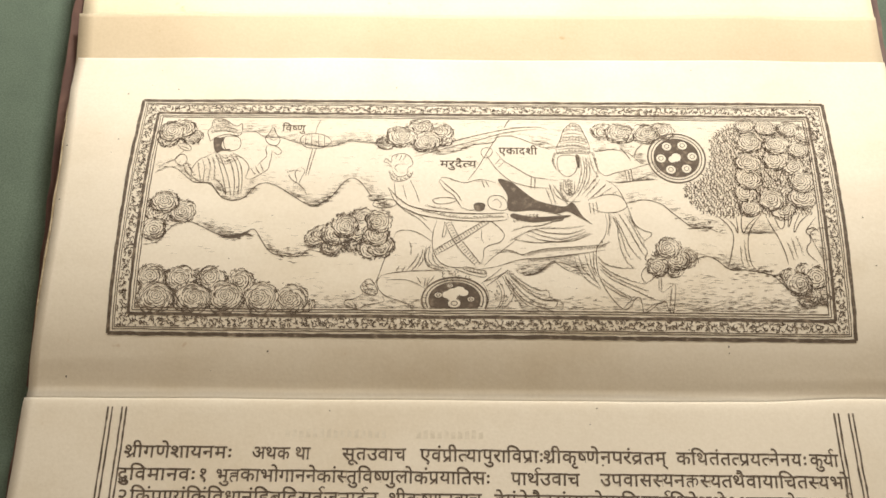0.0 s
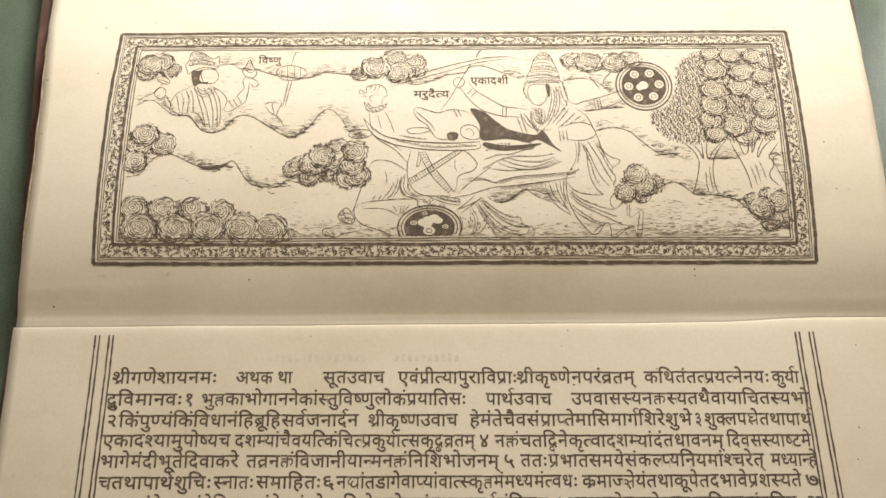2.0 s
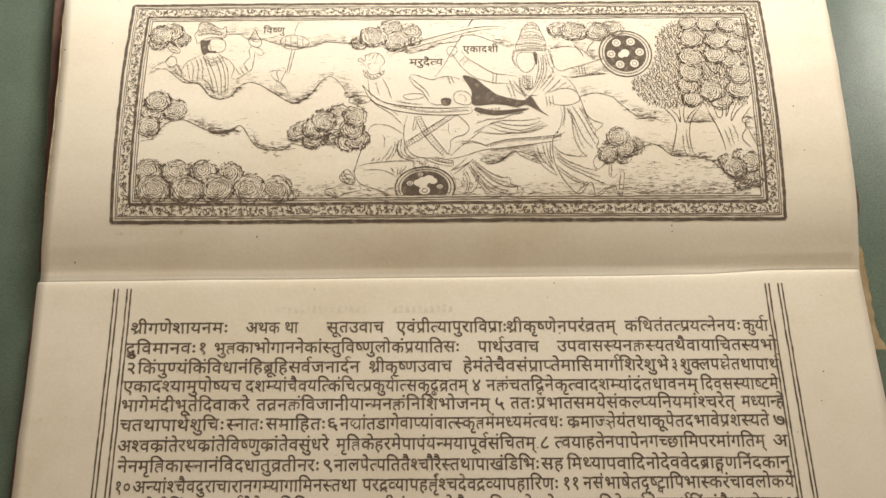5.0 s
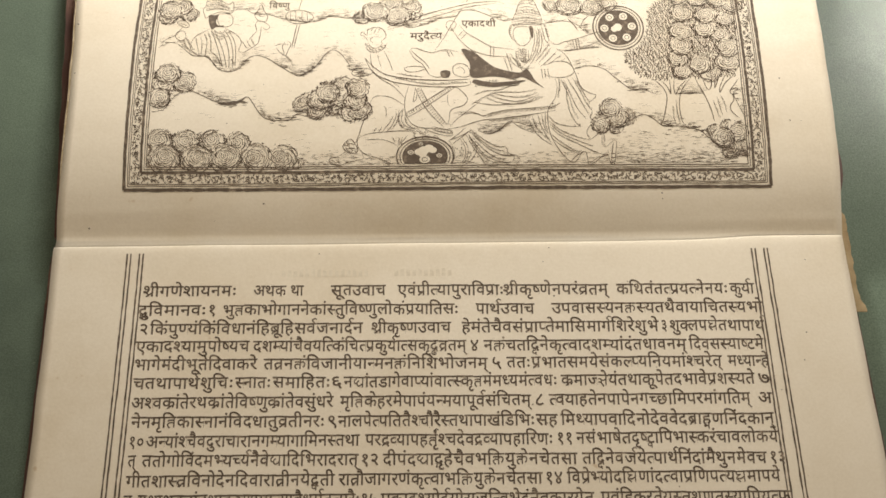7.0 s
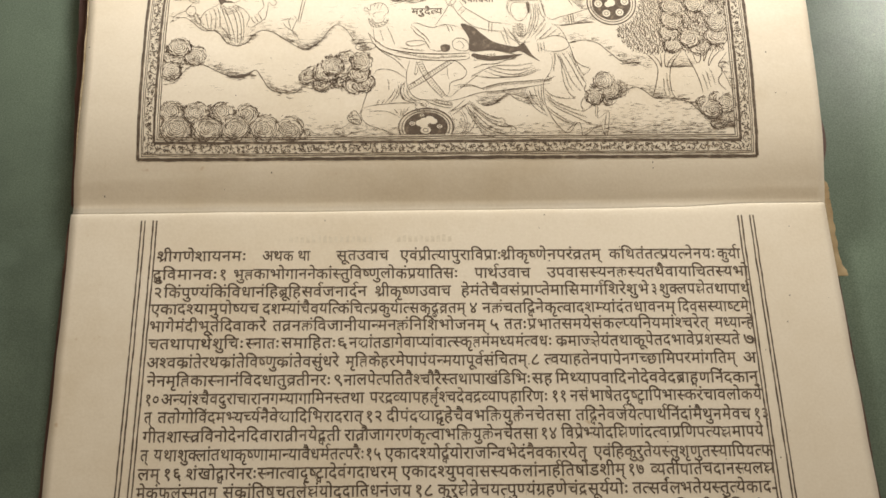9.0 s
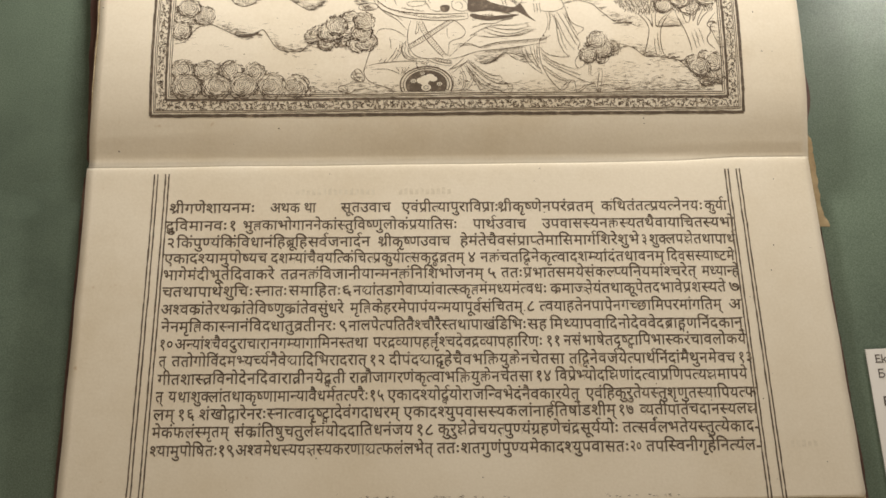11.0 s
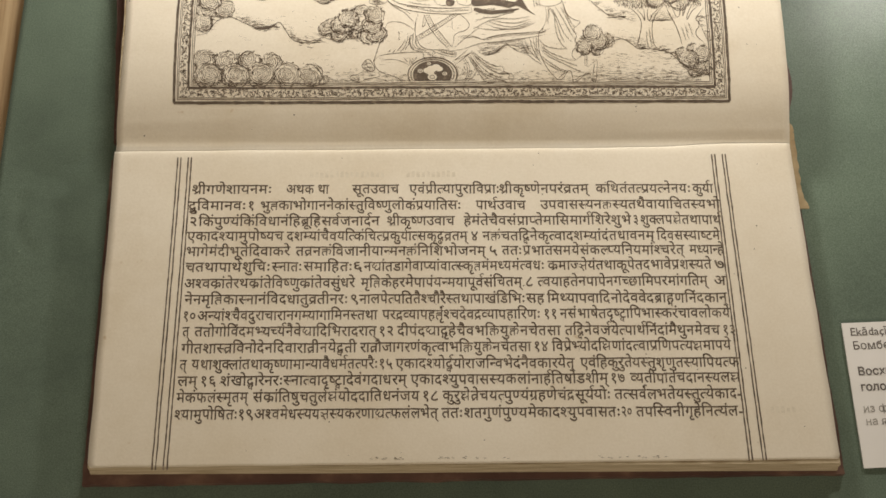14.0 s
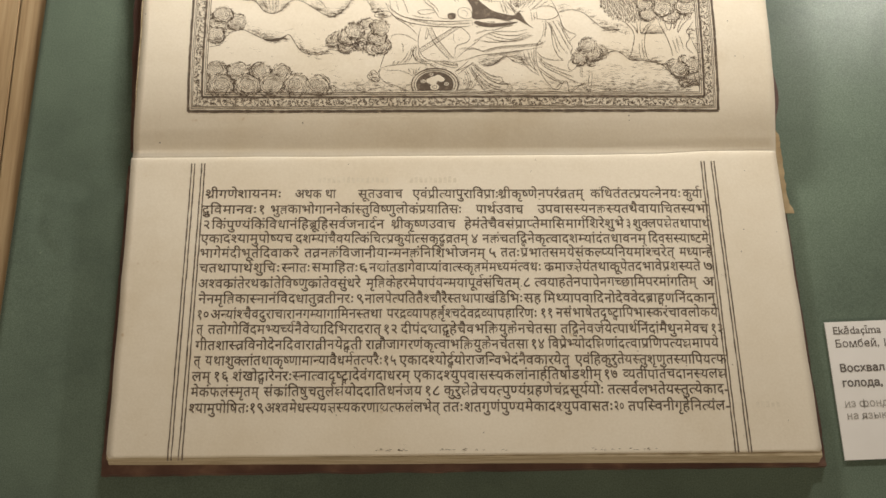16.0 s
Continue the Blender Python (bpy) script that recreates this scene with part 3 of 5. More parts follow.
def hatch(name, count, x0, x1, y0, y1, long, width):
    polys = []
    for _ in range(count):
        q = Vector((rng.uniform(x0, x1), y0 + (y1 - y0) * rng.random() ** 2))
        k = rng.uniform(0.4, 1) * long
        polys += ribbon([q, q + Vector((k / 2, rng.uniform(-0.1, 0.1))), q + Vector((k, rng.uniform(-0.15, 0.15)))], width * rng.uniform(0.6, 1.3))
    tagged(ink_mesh(name, polys, on_leaf, LIFT, picture_page), kind="stuff")


hatch("ground_hatching", 620, FL + 66, FR - 14, FN + 9.6, FN + 14, 2.8, 0.13)
hatch("ground_hatching", 360, FR - 62, FR - 14, FN + 9.6, FN + 22, 2.6, 0.10)
hatch("ground_hatching", 260, FL + 14, FR - 14, FN + 9.6, FN + 40, 3.0, 0.07)
hatch("sky_hatching", 420, FL + 12, FR - 40, FF - 10, FF - 40, 3.4, 0.07)

# ---- letters
HALF_CUT = {"क": 0.60, "फ": 0.60}
STEMMED = set("खगघचजझञणतथधनपबभमयलवशषस")
MARKS = set("ािीुूृेैोौंःँ")
VIRAMA, REPH = "्", "र"
glyphs = {}


def letter(ch, bold=0.012):
    """Outline of one letter of Blender's own font: faces as lists of (x, y), and its advance, in em."""
    if (ch, bold) not in glyphs:
        def made(body):
            cu = bpy.data.curves.new("letter", "FONT")
            cu.body, cu.resolution_u, cu.offset = body, 2, bold
            ob = new("letter", cu)
            bpy.context.view_layer.update()
            me = bpy.data.meshes.new_from_object(ob.evaluated_get(bpy.context.evaluated_depsgraph_get()))
            polys = [[(me.vertices[i].co.x, me.vertices[i].co.y) for i in p.vertices] for p in me.polygons]
            bpy.data.objects.remove(ob)
            bpy.data.curves.remove(cu)
            bpy.data.meshes.remove(me)
            return polys
        one, base = made(ch), made("क")
        right = max((x for p in base for x, _ in p), default=0)
        two = max((x for p in made(ch + "क") for x, _ in p), default=0)
        glyphs[(ch, bold)] = (one, two - right)
    return glyphs[(ch, bold)]


def cut_right(polys, cut):
    """Keeps what lies left of x = cut."""
    out = []
    for p in polys:
        q = []
        for (x0, y0), (x1, y1) in zip(p, p[1:] + p[:1]):
            if x0 <= cut:
                q.append((x0, y0))
            if (x0 - cut) * (x1 - cut) < 0:
                q.append((cut, y0 + (y1 - y0) * (cut - x0) / (x1 - x0)))
        if len(q) > 2:
            out.append(q)
    return out


def cut_top(polys, cut):
    """Keeps what lies under y = cut."""
    return [[(x, y) for y, x in p] for p in cut_right([[(y, x) for x, y in p] for p in polys], cut)]


def bar(x0, y0, x1, y1, w):
    d = Vector((x1 - x0, y1 - y0)).normalized() * w / 2
    return [(x0 - d.y, y0 + d.x), (x0 + d.y, y0 - d.x), (x1 + d.y, y1 - d.x), (x1 - d.y, y1 + d.x)]


def lines(*paths, w=0.078):
    """Glyph strokes as polygons."""
    out = []
    for p in paths:
        out += ribbon(smooth_path(p, False, 0.06), w, False, 0.0)
    return out


HEAD = 0.585
# joined letters that the font has no outline for: their strokes, in em, and their advance
JOINED = {
    "क्ष": (lines([(0.0, HEAD), (0.68, HEAD)], [(0.55, HEAD), (0.55, 0.0)], [(0.10, HEAD), (0.09, 0.47), (0.19, 0.40), (0.35, 0.42)], [(0.35, 0.42), (0.15, 0.32), (0.08, 0.18), (0.20, 0.09), (0.30, 0.0)], [(0.13, 0.21), (0.34, 0.19), (0.55, 0.30)], w=0.07), 0.68),
    "ज्ञ": (lines([(0.0, HEAD), (0.68, HEAD)], [(0.55, HEAD), (0.55, 0.0)], [(0.06, 0.37), (0.20, 0.37), (0.27, 0.25), (0.17, 0.15), (0.08, 0.21)], [(0.27, 0.29), (0.40, 0.29), (0.55, 0.36)], [(0.24, 0.17), (0.33, 0.05), (0.42, -0.08)]), 0.68),
    "क्त": (lines([(0.0, HEAD), (0.74, HEAD)], [(0.38, HEAD), (0.38, 0.0)], [(0.38, 0.42), (0.12, 0.42), (0.08, 0.36)], [(0.38, 0.27), (0.17, 0.28), (0.07, 0.18), (0.12, 0.06), (0.20, 0.0)], [(0.38, 0.38), (0.54, 0.43), (0.65, 0.34), (0.62, 0.18), (0.55, 0.10)]), 0.74),
    "त्त": (lines([(0.0, HEAD), (0.58, HEAD)], [(0.45, HEAD), (0.45, 0.0)], [(0.45, 0.42), (0.14, 0.42), (0.09, 0.35)], [(0.45, 0.27), (0.18, 0.28), (0.08, 0.18), (0.13, 0.05), (0.22, -0.02)]), 0.58),
    "द्य": (lines([(0.0, HEAD), (0.74, HEAD)], [(0.61, HEAD), (0.61, 0.0)], [(0.20, HEAD), (0.20, 0.49), (0.09, 0.40), (0.10, 0.26), (0.22, 0.22), (0.28, 0.32), (0.38, 0.40)], [(0.24, 0.22), (0.34, 0.08), (0.48, 0.12), (0.61, 0.26)]), 0.74),
}
wear = random.Random(11)


def shaped(word):
    """Sets a Devanagari word: half letters, stacked letters, hooks and vowel signs in their visual order."""
    polys, pen, i = [], 0.0, 0

    def put(ps, dx=0.0, dy=0.0, k=1.0):
        polys.extend([[(x * k + dx, y * k + dy) for x, y in p] for p in ps])

    def cast(ps, dx):
        """A single type: a little narrow, high or askew."""
        xs = [x for p in ps for x, _ in p]
        if not xs:
            return
        mid, tight, lean, dy = (min(xs) + max(xs)) / 2, wear.uniform(0.90, 1.0), wear.gauss(0, 0.02), wear.gauss(0, 0.010)
        polys.extend([[(mid + (x - mid) * tight - lean * y + dx, y + lean * (x - mid) + dy) for x, y in p] for p in ps])
    while i < len(word):
        cons, j = [], i
        while j < len(word) and "क" <= word[j] <= "ह":
            cons.append(word[j])
            j += 1
            if j < len(word) and word[j] == VIRAMA and j + 1 < len(word) and "क" <= word[j + 1] <= "ह":
                j += 1
            else:
                break
        if not cons:
            ps, adv = letter(word[i])
            if word[i] == "ः":
                adv = max(adv, 0.30)
            put(ps, pen)
            pen += adv
            i += 1
            continue
        dead = j < len(word) and word[j] == VIRAMA
        if dead:
            j += 1
        signs = []
        while j < len(word) and word[j] in MARKS:
            signs.append(word[j])
            j += 1
        i = j
        hook = len(cons) > 1 and cons[0] == REPH
        if hook:
            cons = cons[1:]
        foot = len(cons) > 1 and cons[-1] == REPH
        if foot:
            cons = cons[:-1]
        if "ि" in signs:
            ps, adv = letter("ि")
            put(ps, pen)
            pen += adv
        stacked, joined = False, False
        for k, ch in enumerate(cons):
            ps, adv = letter(ch)
            if joined:
                joined = False
                continue
            last = k == len(cons) - 1
            pair = "" if last or stacked else ch + VIRAMA + cons[k + 1]
            if pair in JOINED:
                ps, adv = JOINED[pair]
                joined, last = True, True
            if stacked:
                put(cut_top(ps, 0.56), pen - 0.46, -0.27, 0.62)
                continue
            if not last and ch in STEMMED:
                cut = adv - 0.17
                put(cut_right(ps, cut), pen)
                pen += cut - 0.02
            elif not last and ch in HALF_CUT:
                cut = adv * HALF_CUT[ch] + 0.10
                put(cut_right(ps, cut), pen)
                pen += cut - 0.06
            else:
                cast(ps, pen)
                pen += adv
                stacked = not last
        end = pen
        if foot:
            put([bar(end - 0.17, 0.20, end - 0.46, -0.02, 0.085)])
        if dead:
            put([bar(end - 0.20, -0.02, end + 0.02, -0.24, 0.075)])
        for s in signs:
            if s == "ि":
                continue
            ps, adv = letter(s)
            put(ps, pen)
            pen += adv if s in "ाीोौः" else 0.0
            if s == "ः":
                pen += max(0.0, 0.30 - adv)
        if hook:
            put([bar(end - 0.10, 0.64, end - 0.24, 0.80, 0.07), bar(end - 0.24, 0.80, end - 0.08, 0.92, 0.07), bar(end - 0.08, 0.92, end + 0.04, 0.84, 0.06)])
    return polys, pen


LETTER = 6.5          # letter height in mm per em


def set_word(word, x0, x1, y, place):
    """Polygons of a word between x0 and x1, hanging from the line y(x)."""
    polys, wide = shaped(word)
    left, right = min(x for p in polys for x, _ in p), max(x for p in polys for x, _ in p)
    k = (x1 - x0) / (right - left)
    out = []
    for p in polys:
        q = [(x0 + (x - left) * k, (yy - 0.62) * LETTER) for x, yy in p]
        out.append([(x, y(x) + h + 0.10 * noise.noise((x * 0.25, y(x), 2.2))) for x, h in q])
    return out


def print_line(ya, yb, words):
    """One printed line of the text page; ya and yb are the head line's y at its two ends."""
    xa, xb = words[0][0], words[-1][1]
    polys = []
    for x0, x1, word in words:
        polys += set_word(word, x0, x1, lambda x: ya + (yb - ya) * (x - xa) / (xb - xa), on_page)
    ink_mesh("text_line", polys, on_page, LIFT, text_page)


def word(text, wide, pts):
    """A short caption in the picture."""
    global LETTER
    LETTER = 4.6
    (x, y) = pts[0]
    ink_mesh("caption_word", set_word(text, x, x + wide, lambda _: y, on_leaf), on_leaf, LIFT, picture_page)
    LETTER = 6.5


# ---- the picture: foliage, hills, weapons and plain blank shapes
clump("bush", 6.0, 5.2, [(-107.5, 28.0), (-95.4, 28.0), (-84.4, 28.4), (-72.7, 28.3), (-62.9, 27.9)])
clump("bush", 4.6, 4.4, [(-109.4, 35.0), (-99.7, 34.6), (-89.3, 34.8), (-79.6, 33.7)])
clump("bush", 3.0, 2.4, [(-57.6, 26.2), (-93.8, 35.8)])
clump("tree_crown", 4.4, 4.2, [(-45.8, 54.6), (-34.3, 56.4), (-49.1, 51.5), (-35.1, 51.3), (-40.1, 57.3), (-33.4, 47.2)])
clump("tree_crown", 3.4, 3.2, [(-53.4, 51.5), (-41.6, 52.3), (-50.0, 46.5), (-37.0, 45.5), (-55.8, 49.7)])
clump("tree_crown", 4.6, 4.4, [(-107.7, 63.2), (-101.3, 59.7)])
clump("tree_crown", 4.2, 4.0, [(-110.6, 52.7), (-109.4, 58.5)])
clump("bush", 4.6, 4.6, [(-109.0, 94.4), (-105.5, 95.6)])
clump("bush", 3.6, 3.4, [(-109.9, 90.5), (-101.6, 92.1)])
clump("bush", 5.2, 4.8, [(-28.0, 92.7), (-19.1, 90.4)])
clump("bush", 4.8, 4.2, [(-21.8, 96.7), (-14.9, 94.9)])
clump("bush", 3.6, 3.2, [(-13.2, 91.5), (-33.0, 90.0)])
clump("bush", 5.2, 4.6, [(48.7, 95.0), (57.6, 94.9)])
clump("bush", 4.2, 3.8, [(43.0, 95.6), (63.6, 96.0)])
clump("bush", 4.0, 3.6, [(62.8, 47.2), (65.7, 42.8)])
clump("bush", 3.6, 3.4, [(58.8, 40.2), (68.5, 43.5)])
clump("bush", 3.0, 3.0, [(61.6, 42.8), (64.3, 39.6)])
clump("tree_crown", 4.6, 4.4, [(93.4, 91.1), (102.9, 90.2), (92.0, 82.2), (101.5, 83.2), (91.9, 74.9), (98.8, 66.5), (109.9, 73.8), (109.2, 67.4)])
clump("tree_crown", 3.8, 3.6, [(110.0, 87.9), (89.9, 69.0), (91.5, 63.2), (99.9, 98.1), (107.9, 97.4), (107.6, 80.0), (93.2, 98.7), (114.0, 95.1), (104.8, 68.2), (102.1, 62.1)])
clump("bush", 4.2, 4.0, [(105.1, 34.8), (110.9, 37.3), (107.9, 31.0)])
clump("bush", 3.0, 3.0, [(102.2, 37.4), (112.3, 31.0), (107.4, 39.1)])
thicket("bush_shade", [(-113.6, 38.0), (-93.8, 37.1), (-75.6, 35.4), (-69.4, 31.6), (-59.3, 29.5), (-54.2, 24.6), (-113.7, 24.7)])
thicket("bush_shade", [(57.0, 45.6), (64.3, 48.3), (70.2, 45.0), (70.5, 41.7), (65.8, 37.9), (58.8, 38.3)])
thicket("bush_shade", [(100.6, 37.0), (112.6, 40.8), (114.1, 27.3), (106.8, 29.4)])
thicket("bush_shade", [(-56.9, 50.4), (-48.0, 59.5), (-39.7, 59.4), (-31.5, 57.0), (-29.7, 49.0), (-32.9, 44.6), (-47.5, 44.7)])
thicket("bush_shade", [(-111.7, 49.3), (-113.4, 64.4), (-103.8, 66.2), (-99.2, 59.7), (-105.0, 55.0)])
thicket("bush_shade", [(-112.7, 97.3), (-111.3, 99.6), (-104.9, 99.6), (-100.2, 91.0), (-110.1, 88.3)])
thicket("bush_shade", [(-32.2, 89.7), (-26.0, 97.3), (-12.2, 97.2), (-10.1, 91.5), (-19.5, 88.2)])
scales("leaf_pattern", [(86.9, 100.1), (82.7, 95.9), (79.1, 91.4), (79.1, 83.9), (76.9, 77.0), (73.3, 73.7), (69.8, 72.0), (68.6, 68.3), (71.3, 63.4), (75.2, 60.3), (81.3, 59.1), (93.7, 59.8), (111.5, 60.7), (113.8, 79.4), (114.6, 99.7)])
stroke("hill_line", 0.35, [(-85.0, 93.7), (-79.8, 94.5), (-75.6, 91.8), (-70.5, 91.8), (-63.3, 89.1), (-53.2, 87.7), (-46.3, 90.3), (-39.3, 89.5), (-33.2, 88.9)])
stroke("hill_line", 0.45, [(49.6, 64.0), (55.5, 65.6), (61.3, 64.0), (64.9, 60.5), (71.4, 55.0), (76.2, 54.9), (80.9, 52.7)])
stroke("hill_line", 0.45, [(62.7, 37.7), (68.6, 41.1), (74.5, 44.2), (78.3, 43.1), (82.9, 39.7), (88.6, 39.6), (96.2, 38.0), (99.7, 35.0), (105.1, 30.4), (112.6, 28.1)])
stroke("hill_line", 0.4, [(14.0, 36.6), (18.7, 37.2), (22.6, 40.3), (26.5, 41.3), (32.2, 39.2), (34.1, 37.8)])
stroke("hill_line", 0.3, [(88.0, 52.7), (93.5, 53.6), (97.7, 53.1)])
stroke("hill_line", 0.35, [(114.0, 55.2), (110.5, 53.5), (111.5, 49.4), (113.0, 45.7), (113.8, 43.0)])
stroke("hill_line", 0.3, [(38.8, 86.0), (44.9, 87.3), (50.8, 86.0), (55.4, 80.9)])
stroke("hill_line", 0.3, [(46.1, 72.2), (53.0, 73.4), (59.9, 74.1)])
shade("hill_shade", 26, [(-87.9, 51.4), (-82.8, 49.6), (-78.2, 51.3)])
shade("hill_shade", 20, [(-68.5, 42.8), (-63.1, 42.2), (-58.9, 43.6)])
shade("hill_shade", 16, [(-59.8, 63.5), (-55.9, 62.6), (-52.1, 65.3)])
stroke("mace_outline", 0.4, True, [(-63.5, 91.2), (-61.6, 93.4), (-58.4, 93.9), (-54.7, 92.8), (-52.5, 90.1), (-54.8, 87.5), (-58.8, 87.0), (-62.0, 88.0)])
stroke("mace_line", 0.3, [(-61.6, 92.8), (-61.6, 87.5)])
stroke("mace_line", 0.3, [(-59.6, 93.6), (-59.4, 87.2)])
stroke("mace_line", 0.3, [(-57.2, 93.6), (-56.8, 87.2)])
stroke("mace_line", 0.3, [(-55.1, 92.8), (-54.8, 87.7)])
stroke("mace_line", 0.35, [(-58.4, 93.9), (-57.8, 97.8), (-56.8, 100.5)])
stroke("mace_line", 0.5, [(-58.8, 87.0), (-59.6, 81.3), (-60.4, 74.8)])
stroke("mace_line", 0.5, [(-57.6, 87.0), (-58.6, 81.3), (-59.6, 74.8)])
word("विष्णु", 8.4, [(-70.4, 97.8)])
word("मरुदैत्य", 12.6, [(-14.1, 81.7)])
word("एकादशी", 13.6, [(6.1, 87.7)])
shade("hill_shade", 20, [(66.8, 58.9), (71.4, 55.6), (76.3, 55.4)])
shade("hill_shade", 26, [(84.8, 39.2), (92.4, 38.8), (99.8, 35.6)])
shade("hill_shade", 24, [(102.2, 32.3), (107.0, 30.0), (112.2, 28.4)])
shade("hill_shade", 22, [(-32.5, 63.2), (-35.4, 64.3), (-38.1, 66.7)])
stroke("hill_line", 0.45, [(-112.5, 75.2), (-110.1, 77.2), (-106.2, 77.7), (-103.0, 75.2), (-98.7, 71.6), (-93.7, 71.1), (-90.5, 68.1), (-88.3, 65.2), (-84.3, 64.1), (-80.5, 65.7), (-77.9, 69.6), (-74.1, 71.5), (-70.0, 70.3), (-64.9, 66.8), (-59.8, 63.3), (-56.8, 62.1), (-53.0, 64.4), (-50.2, 67.2), (-46.5, 72.6), (-43.6, 73.8), (-40.6, 71.4), (-37.5, 66.7), (-35.0, 64.3), (-34.0, 62.5), (-31.5, 62.0)])
stroke("hill_line", 0.45, [(-112.6, 46.5), (-108.3, 48.0), (-105.4, 52.3), (-103.1, 54.5), (-98.3, 55.5), (-94.3, 53.8), (-89.2, 51.2), (-84.3, 49.8), (-79.6, 51.6), (-76.4, 52.9), (-73.6, 48.9), (-71.5, 45.7), (-68.5, 43.6), (-60.8, 43.0), (-58.0, 45.2), (-55.1, 45.0), (-50.3, 43.5), (-48.0, 42.9)])
stroke("hill_line", 0.4, [(-17.1, 85.8), (-14.1, 84.5), (-8.1, 86.2), (-3.1, 88.8), (3.9, 90.1), (5.9, 92.8), (10.0, 93.3), (14.0, 91.9), (19.9, 88.7), (23.9, 87.1)])
disc("shield_disc", 9.9, 10.9, 0, [(67.8, 83.9)])
disc("shield_disc", 10.8, 7.6, 1, [(-8.4, 28.2)])
fill("dark_sweep", [(5.9, 73.6), (10.6, 72.4), (14.9, 68.4), (19.5, 64.8), (28.0, 62.5), (31.2, 64.1), (34.5, 58.6), (37.5, 55.7), (34.1, 57.7), (29.5, 60.4), (26.0, 59.7), (18.2, 60.9), (9.7, 60.7), (9.0, 67.0)])
fill("dark_sweep", [(10.8, 59.6), (18.2, 58.2), (30.3, 59.0), (25.9, 57.3), (18.1, 56.2), (11.2, 57.6)])
stroke("sword_line", 0.5, [(-23.1, 84.8), (-17.1, 87.3), (-7.2, 91.5), (5.0, 95.5), (13.1, 97.4), (20.2, 97.7), (23.2, 96.5)])
stroke("sword_line", 0.4, [(-23.1, 83.5), (-13.1, 87.0), (-1.1, 91.2), (9.0, 95.0), (20.1, 96.8)])
stroke("sword_line", 0.6, [(-31.7, 69.9), (-27.6, 65.2), (-22.7, 62.0), (-12.9, 60.1), (-1.2, 59.4), (8.5, 59.8)])
stroke("sword_line", 0.5, [(-31.7, 69.9), (-28.6, 63.8), (-22.6, 59.7), (-12.9, 57.4), (-1.3, 56.5), (8.5, 57.1), (8.9, 60.0)])
stroke("spear_line", 0.35, [(-4.5, 73.1), (-1.2, 78.6), (1.2, 83.6), (4.9, 91.4), (6.6, 94.7)])
stroke("spear_line", 0.6, [(8.2, 97.4), (9.1, 99.7), (10.3, 101.6)])
stroke("hill_line", 0.35, [(12.1, 37.9), (15.9, 36.6), (19.7, 38.2), (22.6, 40.7), (24.6, 41.5), (28.3, 39.0), (34.0, 36.6)])
stroke("headdress_line", 0.4, True, [(-95.6, 91.5), (-96.5, 94.4), (-95.5, 96.6), (-95.1, 100.1), (-93.1, 100.9), (-90.4, 100.0), (-87.7, 97.7), (-86.0, 97.4), (-84.8, 98.5), (-84.4, 94.3), (-85.6, 92.6), (-89.4, 93.2), (-93.1, 91.8), (-95.0, 89.9)])
stroke("headdress_line", 0.3, [(-95.4, 95.5), (-90.8, 96.6), (-84.9, 95.1)])
stroke("headdress_line", 0.3, [(-95.0, 93.8), (-90.6, 94.9), (-85.2, 93.4)])
stroke("headdress_line", 0.25, [(-94.7, 97.8), (-91.6, 98.6), (-87.6, 96.9)])
stroke("bead_line", 0.3, [(-94.8, 94.6), (-90.7, 95.7), (-85.1, 94.3)])
stroke("bead_line", 0.3, [(-94.6, 96.6), (-91.5, 97.7), (-87.1, 96.0)])
stroke("bead_line", 0.3, [(-94.4, 99.2), (-91.7, 100.0), (-89.5, 98.9)])
stroke("plain_oval_outline", 0.35, True, [(-90.5, 91.5), (-87.2, 92.3), (-85.1, 91.5), (-84.2, 89.0), (-84.7, 86.6), (-86.7, 85.5), (-89.3, 86.1)])
stroke("robe_line", 0.35, [(-92.9, 84.8), (-95.3, 82.9), (-97.9, 81.3), (-99.5, 78.7), (-100.1, 75.6), (-98.6, 73.0), (-96.0, 71.5), (-92.9, 71.3), (-91.3, 69.1), (-89.4, 66.2), (-86.2, 64.5)])
stroke("robe_line", 0.35, [(-87.0, 84.7), (-84.4, 83.1), (-82.2, 81.3), (-80.3, 78.1), (-81.2, 73.5)])
stroke("sash_line", 0.3, [(-92.4, 84.0), (-90.8, 79.5), (-88.7, 73.0), (-87.0, 66.2)])
stroke("sash_line", 0.3, [(-91.4, 83.9), (-89.4, 79.5), (-87.0, 73.0), (-85.3, 65.4)])
stroke("sash_line", 0.3, [(-89.0, 83.4), (-86.6, 79.4), (-84.9, 73.0), (-84.4, 65.4)])
stroke("sash_line", 0.3, [(-87.4, 83.9), (-84.8, 79.4), (-83.3, 73.0), (-83.0, 65.9)])
stroke("sash_line", 0.3, [(-85.2, 82.9), (-83.0, 78.1), (-82.2, 73.0), (-82.1, 66.9)])
stroke("collar_line", 0.35, [(-91.6, 84.2), (-88.9, 82.1), (-85.8, 84.2)])
stroke("bead_line", 0.3, [(-92.0, 83.2), (-88.8, 80.8), (-85.0, 83.1)])
stroke("collar_line", 0.3, [(-92.3, 82.1), (-88.7, 79.4), (-84.3, 82.1)])
stroke("robe_fold", 0.28, [(-96.8, 81.3), (-95.7, 77.6), (-95.7, 72.5)])
stroke("robe_fold", 0.28, [(-95.2, 82.4), (-93.8, 78.1), (-94.0, 71.8)])
stroke("robe_fold", 0.28, [(-98.4, 80.3), (-97.4, 76.1), (-96.5, 72.3)])
stroke("robe_fold", 0.28, [(-93.8, 82.9), (-92.4, 78.7), (-92.0, 73.0)])
